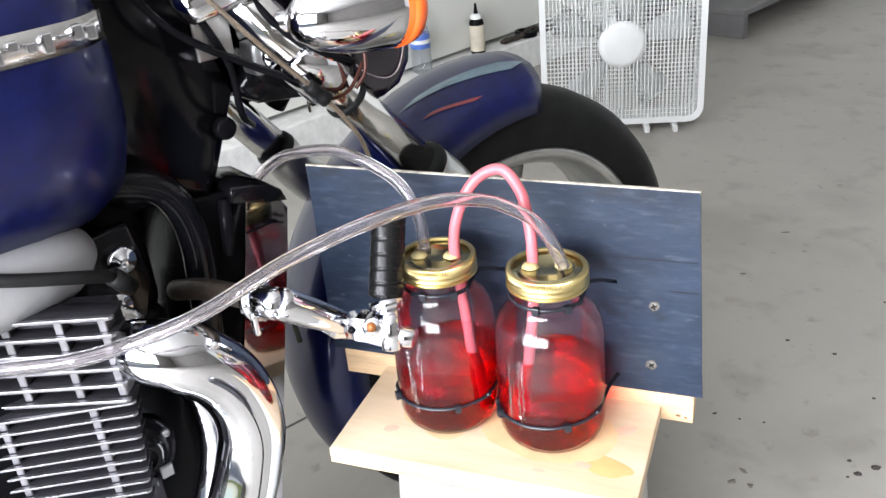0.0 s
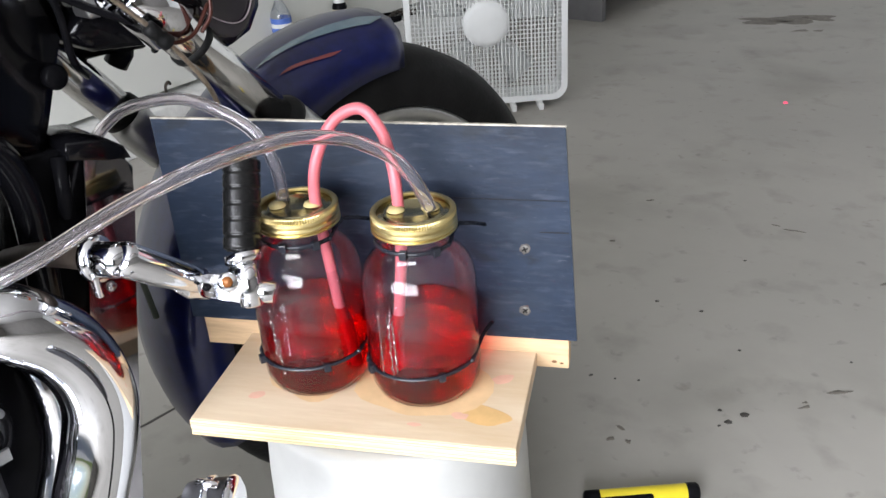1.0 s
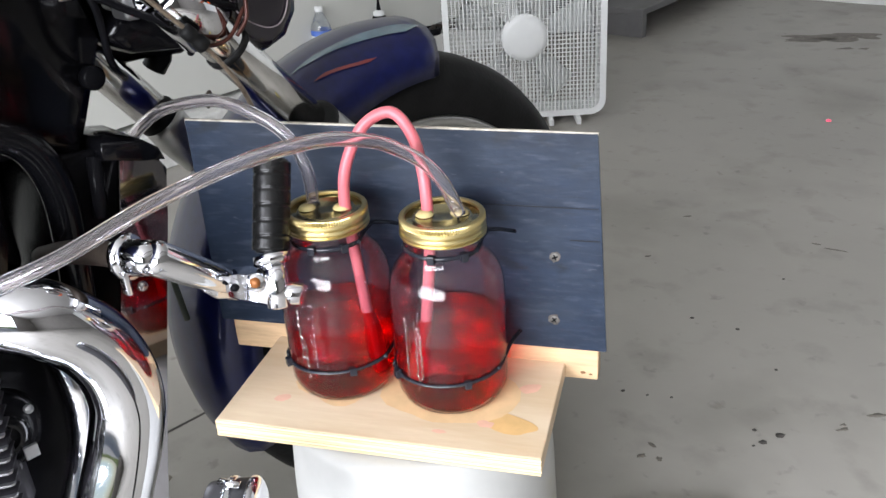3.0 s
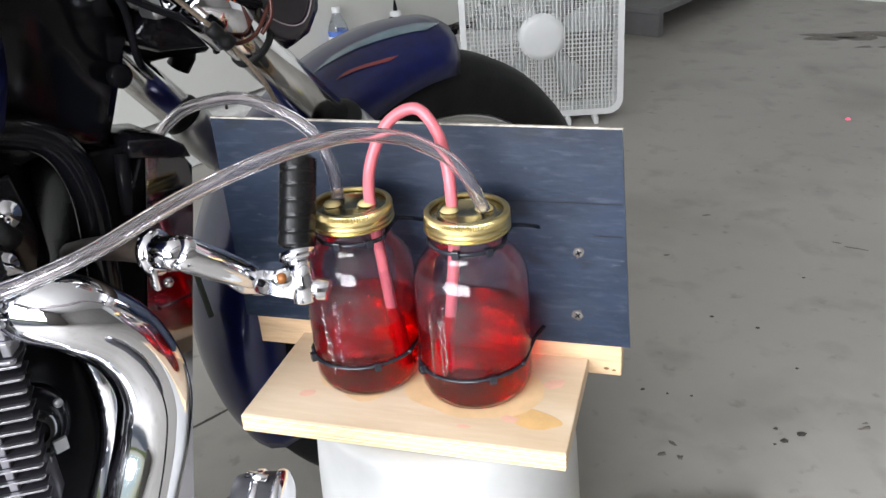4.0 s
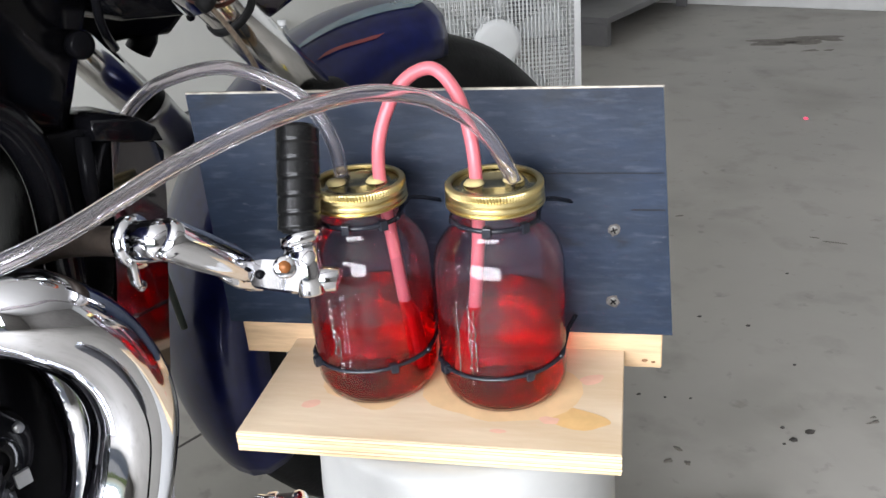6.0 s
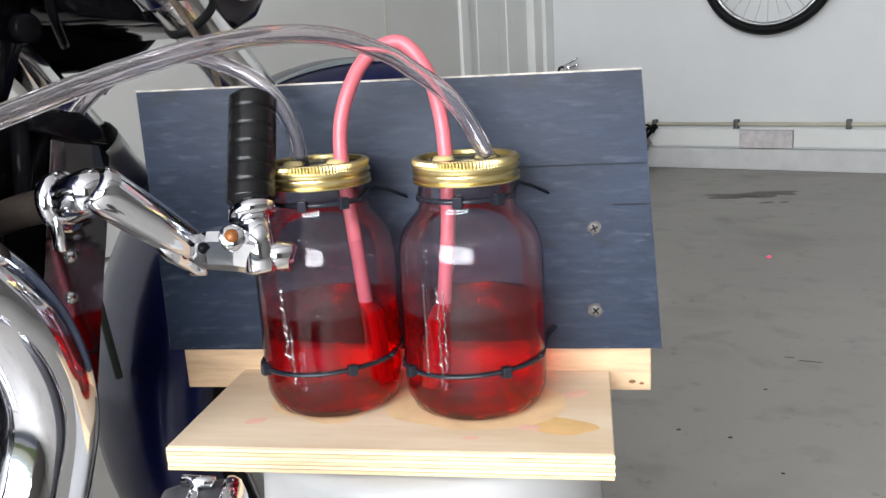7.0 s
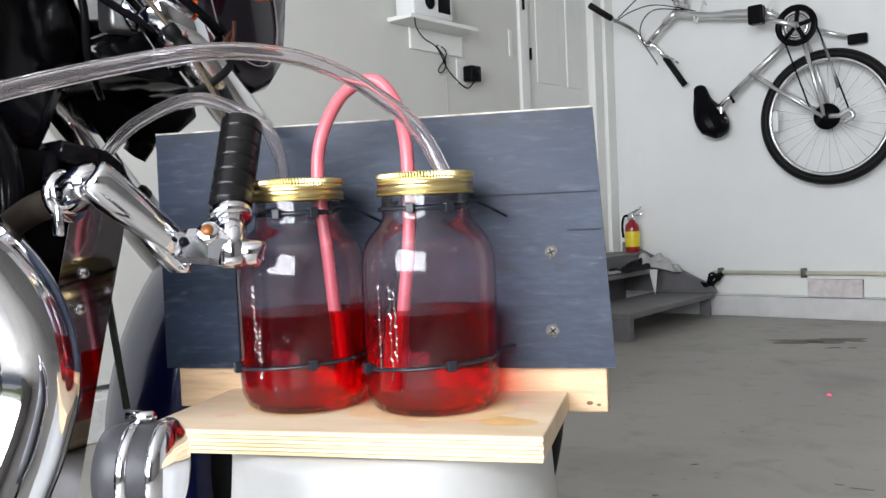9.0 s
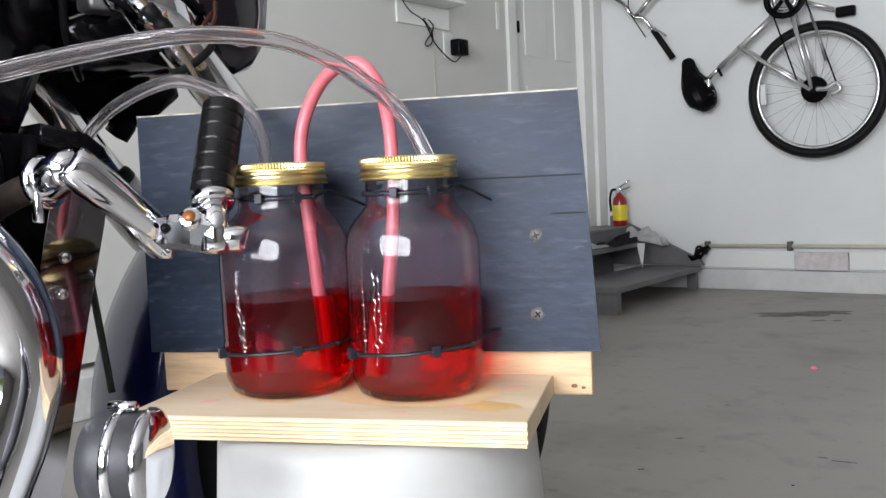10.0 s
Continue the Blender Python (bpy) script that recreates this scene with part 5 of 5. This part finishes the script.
solo("hook", sweep(smooth_path([GW(0.03, -2.95, LEDGE), GW(0.03, -2.95, LEDGE + 0.04), GW(0.035, -2.94, LEDGE + 0.055), GW(0.03, -2.93, LEDGE + 0.045)], 5), 0.005, 8), BROWNSTEEL, Matrix(), "small rusty bolt standing on the curb", "bolt")

# torch, laser spot and floor stains
tq = thing("work_light", Matrix.Translation((0.4335, 1.062, 0.0145)) @ pose(0, 0, 0, 0, 0, -2), "yellow and black stick work light lying on the floor", "flashlight")
part("barrel", sweep([(-0.075, 0, 0), (-0.07, 0, 0), (0.065, 0, 0), (0.067, 0, 0)], [0.012, 0.014, 0.0135, 0.012], 20), YELLOW, tq)
part("end_cap", sweep([(0.064, 0, 0), (0.066, 0, 0), (0.08, 0, 0), (0.083, 0, 0)], [0.0136, 0.0142, 0.0138, 0.011], 20), BLACKPLASTIC, tq, "black end cap")
part("head_cap", sweep([(-0.09, 0, 0), (-0.087, 0, 0), (-0.07, 0, 0), (-0.066, 0, 0)], [0.01, 0.0142, 0.0145, 0.0142], 20), BLACKPLASTIC, tq, "black head cap")
lf = part("lamp_frame", box((-0.072, -0.0165, -0.008), (0.012, -0.004, 0.011), 0.003), BLACKPLASTIC, tq, "black lamp frame", smooth=False)
part("lamp_window", box((-0.066, -0.0178, -0.005), (0.006, -0.0164, 0.008), 0.0004), ALLOY, lf, "clear lamp window")
for i in range(8):
    part("diode", box((-0.062 + i * 0.0085, -0.0186, -0.001), (-0.058 + i * 0.0085, -0.0176, 0.004), 0.0004), WHITEPLASTIC, lf)
STAIN = mat("dark_oil_spot", (0.05, 0.045, 0.04), 0.45, 0, 0.35, 60)
FADED = mat("faded_grime", (0.15, 0.135, 0.115), 0.6, 0, 0.3, 40)
LASER = mat("red_laser_spot", (1.0, 0.1, 0.2), 0.5)
LASER.node_tree.nodes["Principled BSDF"].inputs["Emission Color"].default_value = (1.0, 0.12, 0.22, 1)
LASER.node_tree.nodes["Principled BSDF"].inputs["Emission Strength"].default_value = 0.9
rs = random.Random(5)


def spot(x, y, rx, ry, material, rot=0, ragged=0.25, label="small dark oil spot on the concrete floor"):
    bm = bmesh.new()
    n = 22
    ph = rs.random() * 20
    ring = [bm.verts.new((rx * math.cos(2 * math.pi * i / n) * (1 + ragged * noise.noise((math.cos(2 * math.pi * i / n) * 1.3 + ph, math.sin(2 * math.pi * i / n) * 1.3, ph)) * 2), ry * math.sin(2 * math.pi * i / n) * (1 + ragged * noise.noise((math.cos(2 * math.pi * i / n) * 1.3 + ph, math.sin(2 * math.pi * i / n) * 1.3, ph + 3)) * 2), 0)) for i in range(n)]
    mid = [bm.verts.new((v.co.x * 0.8, v.co.y * 0.8, 0.0012)) for v in ring]
    for i in range(n):
        bm.faces.new((ring[i], ring[(i + 1) % n], mid[(i + 1) % n], mid[i]))
    bm.faces.new(mid)
    return solo("floor_stain", bm, material, Matrix.Translation((x, y, 0.0004)) @ pose(0, 0, 0, 0, 0, rot), label, "stain", "oil spots on the floor")


for x, y, a, b, rot in ((0.658, 1.237, 0.011, 0.008, 10), (0.625, 1.223, 0.009, 0.008, 0), (0.622, 1.619, 0.006, 0.006, 0), (0.697, 1.565, 0.006, 0.005, 0), (0.622, 1.255, 0.005, 0.005, 0), (0.606, 1.216, 0.004, 0.003, 0), (0.51, 1.36, 0.004, 0.003, 0), (0.72, 1.42, 0.004, 0.004, 0), (0.43, 1.39, 0.006, 0.004, 20), (0.47, 1.372, 0.004, 0.003, 0), (0.4, 1.62, 0.004, 0.003, 0), (0.9, 1.35, 0.004, 0.003, 0), (0.86, 1.75, 0.005, 0.003, 0)):
    spot(x, y, a * 0.68, b * 0.68, STAIN, rot)
for x, y, a, b, rot in ((0.445, 1.235, 0.006, 0.014, 30), (0.422, 1.212, 0.011, 0.008, 20), (0.448, 1.2, 0.009, 0.011, 0), (0.766, 1.241, 0.022, 0.005, 8), (0.77, 1.252, 0.007, 0.004, 8), (0.84, 1.27, 0.026, 0.008, -5), (1.02, 1.868, 0.045, 0.004, -32), (0.995, 1.90, 0.02, 0.003, -35), (0.6, 1.9, 0.012, 0.005, 0), (0.75, 2.1, 0.015, 0.006, 0), (1.1, 1.6, 0.02, 0.006, 15), (0.53, 1.05, 0.005, 0.005, 0), (0.52, 1.03, 0.006, 0.004, 0)):
    spot(x, y, a * 0.6, b * 0.6, FADED, rot, 0.5, "faded grimy scuff on the concrete floor")
for x, y, a, b, rot in ((1.82, 3.74, 0.16, 0.06, -20), (1.72, 3.72, 0.1, 0.035, -10), (1.95, 3.73, 0.09, 0.05, -30), (1.80, 3.55, 0.03, 0.015, 0), (1.86, 3.53, 0.02, 0.012, 0)):
    spot(x, y, a, b, FADED, rot, 0.4, "large old oil stain on the concrete floor")
rs2 = random.Random(11)
for i in range(46):
    u, r = rs2.uniform(-0.62, -0.28), rs2.uniform(-0.45, 0.0)
    p = M @ Vector((u, -r, 0))
    spot(p.x, p.y, rs2.uniform(0.006, 0.025), rs2.uniform(0.005, 0.014), FADED, rs2.uniform(0, 180), 0.4, "grimy oil blotch on the floor under the motorcycle")
solo("floor_joint", box((-0.9, -0.0025, 0.0003), (0.9, 0.0025, 0.0012)), STAIN, Matrix.Translation((-0.36, 1.39, 0)) @ pose(0, 0, 0, 0, 0, 42), "dark saw-cut joint in the concrete floor", "joint", kind="structure", smooth=False)
solo("laser_spot", spin([(0, 0.006), (0.0045, 0.005), (0.007, 0.0025), (0.008, 0.0002)], 20), LASER, Matrix.Translation((1.375, 2.725, 0.0003)), "small red light spot on the floor", "light spot")

# ---- bicycle hung on the end wall ----
BZ = -0.11
by = thing("bicycle", G, "silver bicycle with black tyres hanging upended on the wall", "bicycle")
BP = lambda s, z, d=0.0: Vector((s * 0.976 + 0.058, BZ - d, z * 0.976 + 0.0147))


def bwheel(s, z, r=0.327):
    w = part("bicycle_wheel", spin([(r - 0.045, 0.014), (r - 0.03, 0.021), (r - 0.012, 0.018), (r, 0.0), (r - 0.012, -0.018), (r - 0.03, -0.021), (r - 0.045, -0.014)], 72, closed=True), RUBBER, by, "black bicycle tyre", Matrix.Translation(BP(s, z)) @ turn_y)
    part("rim", spin([(r - 0.06, 0.01), (r - 0.04, 0.012), (r - 0.04, -0.012), (r - 0.06, -0.01)], 72, closed=True), BIKESILVER, w, "silver rim")
    part("hub", spin([(0, 0.04), (0.012, 0.04), (0.014, 0.03), (0.024, 0.028), (0.024, 0.024), (0.014, 0.02), (0.014, -0.02), (0.024, -0.024), (0.024, -0.028), (0, -0.04)], 20), DULLCHROME, w)
    for k in range(28):
        a = 2 * math.pi * k / 28
        b = a + (0.35 if k % 4 < 2 else -0.35)
        part("spoke", rod((0.022 * math.cos(b), 0.022 * math.sin(b), 0.026 if k % 2 else -0.026), ((r - 0.058) * math.cos(a), (r - 0.058) * math.sin(a), 0), 0.0011, 5), BIKESILVER, w)
    return w


w1 = bwheel(1.203, 1.002)
part("sprocket", spin([(0.0, 0.026), (0.062, 0.027), (0.063, 0.03), (0.05, 0.033), (0.048, 0.04), (0.034, 0.042), (0.03, 0.05), (0.012, 0.052), (0.0, 0.052)], 28), BLACKPLASTIC, w1, "dark rear sprockets")
part("reflector", box((-0.262, -0.05, 0.006), (-0.235, 0.05, 0.016), 0.004), WHITEPLASTIC, w1, "white spoke reflector")
bwheel(0.47, 2.075)


def btube(name, a, b, r, material=BIKESILVER, r2=None):
    return part(name, rod(a, b, r, 14, None, r2), material, by)


CR = (1.075, 1.463)
btube("seat_tube", BP(1.045, 1.425), BP(0.72, 1.165), 0.016)
btube("seat_post", BP(0.74, 1.18), BP(0.64, 1.10), 0.0125, DULLCHROME)
btube("chain_stay", BP(1.09, 1.43, 0.03), BP(1.195, 1.005, 0.045), 0.0105)
btube("chain_stay", BP(1.09, 1.43, -0.03), BP(1.205, 1.01, -0.045), 0.0105)
btube("seat_stay", BP(0.83, 1.26, 0.03), BP(1.19, 1.0, 0.045), 0.01)
btube("seat_stay", BP(0.83, 1.26, -0.03), BP(1.2, 1.0, -0.045), 0.01)
part("main_beam", sweep(smooth_path([BP(1.0, 1.40), BP(0.985, 1.5), BP(0.93, 1.555), BP(0.8, 1.575), BP(0.6, 1.60), BP(0.43, 1.64)], 6), [0.018] * 12 + [0.026] * 10 + [0.02] * 9, 14), BIKESILVER, by)
btube("head_tube", BP(0.44, 1.66), BP(0.36, 1.60), 0.02)
btube("steerer", BP(0.36, 1.60), BP(0.25, 1.50), 0.014, DULLCHROME)
btube("fork_crown", BP(0.46, 1.68, 0.07), BP(0.46, 1.68, -0.07), 0.016)
btube("fork_leg", BP(0.46, 1.68, 0.06), BP(0.47, 2.075, 0.055), 0.012)
btube("fork_leg", BP(0.46, 1.68, -0.06), BP(0.47, 2.075, -0.055), 0.012)
hb = part("handlebar", sweep(smooth_path([BP(0.08, 1.69, 0.3), BP(0.13, 1.64, 0.18), BP(0.2, 1.58, 0.06), BP(0.25, 1.5, 0.02), BP(0.29, 1.49, -0.0), BP(0.33, 1.44, -0.02), BP(0.42, 1.30, -0.04)], 6), 0.011, 12), DULLCHROME, by)
part("grip", rod(BP(0.345, 1.42, -0.022), BP(0.445, 1.255, -0.045), 0.017, 14), RUBBER, hb, "black rubber grip")
part("grip", rod(BP(0.13, 1.64, 0.18), BP(0.075, 1.70, 0.31), 0.017, 14), RUBBER, hb, "black rubber grip")
part("brake_lever", sweep([BP(0.33, 1.43), BP(0.40, 1.40, 0.02), BP(0.44, 1.37, 0.02)], 0.005, 8), DULLCHROME, hb)
for pts in ([(0.14, 1.65, 0.12), (0.3, 1.75, 0.12), (0.4, 1.73, 0.06), (0.45, 1.68, 0.02)], [(0.31, 1.38, 0), (0.25, 1.55, 0.08), (0.33, 1.66, 0.09), (0.5, 1.645, 0.03)], [(0.13, 1.62, 0.15), (0.22, 1.67, 0.12), (0.35, 1.69, 0.08), (0.55, 1.63, 0.03)]):
    part("brake_cable", sweep(smooth_path([BP(*p) for p in pts], 8), 0.003, 6), BLACKPLASTIC, by, "thin black cable")
sd = part("saddle", bmesh.new(), BLACKPLASTIC, by, "black padded saddle")
bm = sweep(smooth_path([BP(0.543, 1.235), BP(0.552, 1.20), BP(0.568, 1.13), BP(0.60, 1.06), BP(0.632, 0.99), BP(0.64, 0.945)], 5), [0.018, 0.027, 0.033, 0.036, 0.038, 0.04, 0.042, 0.046, 0.05, 0.056, 0.063, 0.07, 0.077, 0.083, 0.087, 0.089, 0.09, 0.089, 0.087, 0.083, 0.078, 0.071, 0.062, 0.05, 0.034, 0.015], 16, section=[(math.cos(2 * math.pi * i / 16) * 0.95, math.sin(2 * math.pi * i / 16) * 0.7) for i in range(16)])
part("saddle_flap", prism([(0.66, 0.955), (0.70, 1.0), (0.735, 1.01), (0.735, 1.03), (0.69, 1.045), (0.65, 1.05)], BZ - 0.03, BZ + 0.02, bevel=0.006), BLACKPLASTIC, sd, "black saddle bag flap")
bm.to_mesh(sd.data)
bm.free()
part("saddle_rail", rod(BP(0.63, 1.09), BP(0.69, 1.04), 0.006, 8), DULLCHROME, sd)
part("saddle_clamp", box(BP(0.63, 1.07, 0.02), BP(0.67, 1.11, -0.02), 0.004), DULLCHROME, sd, smooth=False)
part("quick_release", rod(BP(0.72, 1.16, 0.02), BP(0.75, 1.12, 0.05), 0.007, 8), BLACKPLASTIC, by)
cw = part("chainring", spin([(0.09, 0.005), (0.098, 0.004), (0.1, 0.0), (0.098, -0.004), (0.09, -0.005), (0.07, -0.004), (0.07, 0.004)], 56, closed=True), BLACKPLASTIC, by, "black chainring guard", Matrix.Translation(BP(*CR, 0.055)) @ turn_y)
for k in range(5):
    a = 2 * math.pi * k / 5 + 0.2
    part("spider_arm", rod((0.015 * math.cos(a), 0.015 * math.sin(a), 0), (0.085 * math.cos(a), 0.085 * math.sin(a), 0), 0.011, 8), BLACKPLASTIC, cw)
part("inner_ring", spin([(0.045, 0.0), (0.06, -0.002), (0.06, -0.006), (0.045, -0.008)], 40, closed=True), DULLCHROME, cw)
part("crank_arm", sweep([BP(1.085, 1.46, 0.075), BP(1.0, 1.49, 0.08), BP(0.92, 1.515, 0.085)], [0.015, 0.012, 0.011], 12), BIKESILVER, by, "silver crank arm")
part("crank_arm", sweep([BP(1.13, 1.45, -0.04), BP(1.2, 1.42, -0.045), BP(1.28, 1.39, -0.05)], [0.013, 0.012, 0.011], 12), BIKESILVER, by, "silver crank arm")
part("pedal", box(BP(0.86, 1.49, 0.07), BP(0.935, 1.585, 0.13), 0.01), BLACKPLASTIC, by, "black pedal", smooth=False)
part("pedal", box(BP(1.28, 1.35, -0.06), BP(1.37, 1.40, -0.1), 0.008), BLACKPLASTIC, by, "black pedal", smooth=False)
for a, b in (((1.02, 1.38, 0.05), (1.13, 1.04, 0.045)), ((1.17, 1.45, 0.05), (1.31, 1.02, 0.045))):
    part("chain", rod(BP(*a), BP(*b), 0.0045, 6), BLACKPLASTIC, by, "dark oily chain run")
part("derailleur", sweep(smooth_path([BP(1.22, 1.0, 0.05), BP(1.27, 1.0, 0.06), BP(1.31, 1.02, 0.06), BP(1.33, 0.99, 0.06), BP(1.29, 0.965, 0.06)], 5), 0.012, 8), BIKESILVER, by, "silver derailleur")
part("kickstand", sweep([BP(1.2, 1.36, 0.06), BP(1.24, 1.25, 0.07), BP(1.27, 1.13, 0.08)], 0.007, 8), GREYMETAL, by)
for s in (0.6, 0.98):
    solo("wall_hook", sweep(smooth_path([GW(s, -0.001, 1.66), GW(s, -0.06, 1.66), GW(s, -0.14, 1.55), GW(s, -0.16, 1.545), GW(s, -0.175, 1.57)], 6), 0.005, 8), TRIMPAINT, Matrix(), "white wall hook holding the bicycle", "hook", "bicycle hooks")
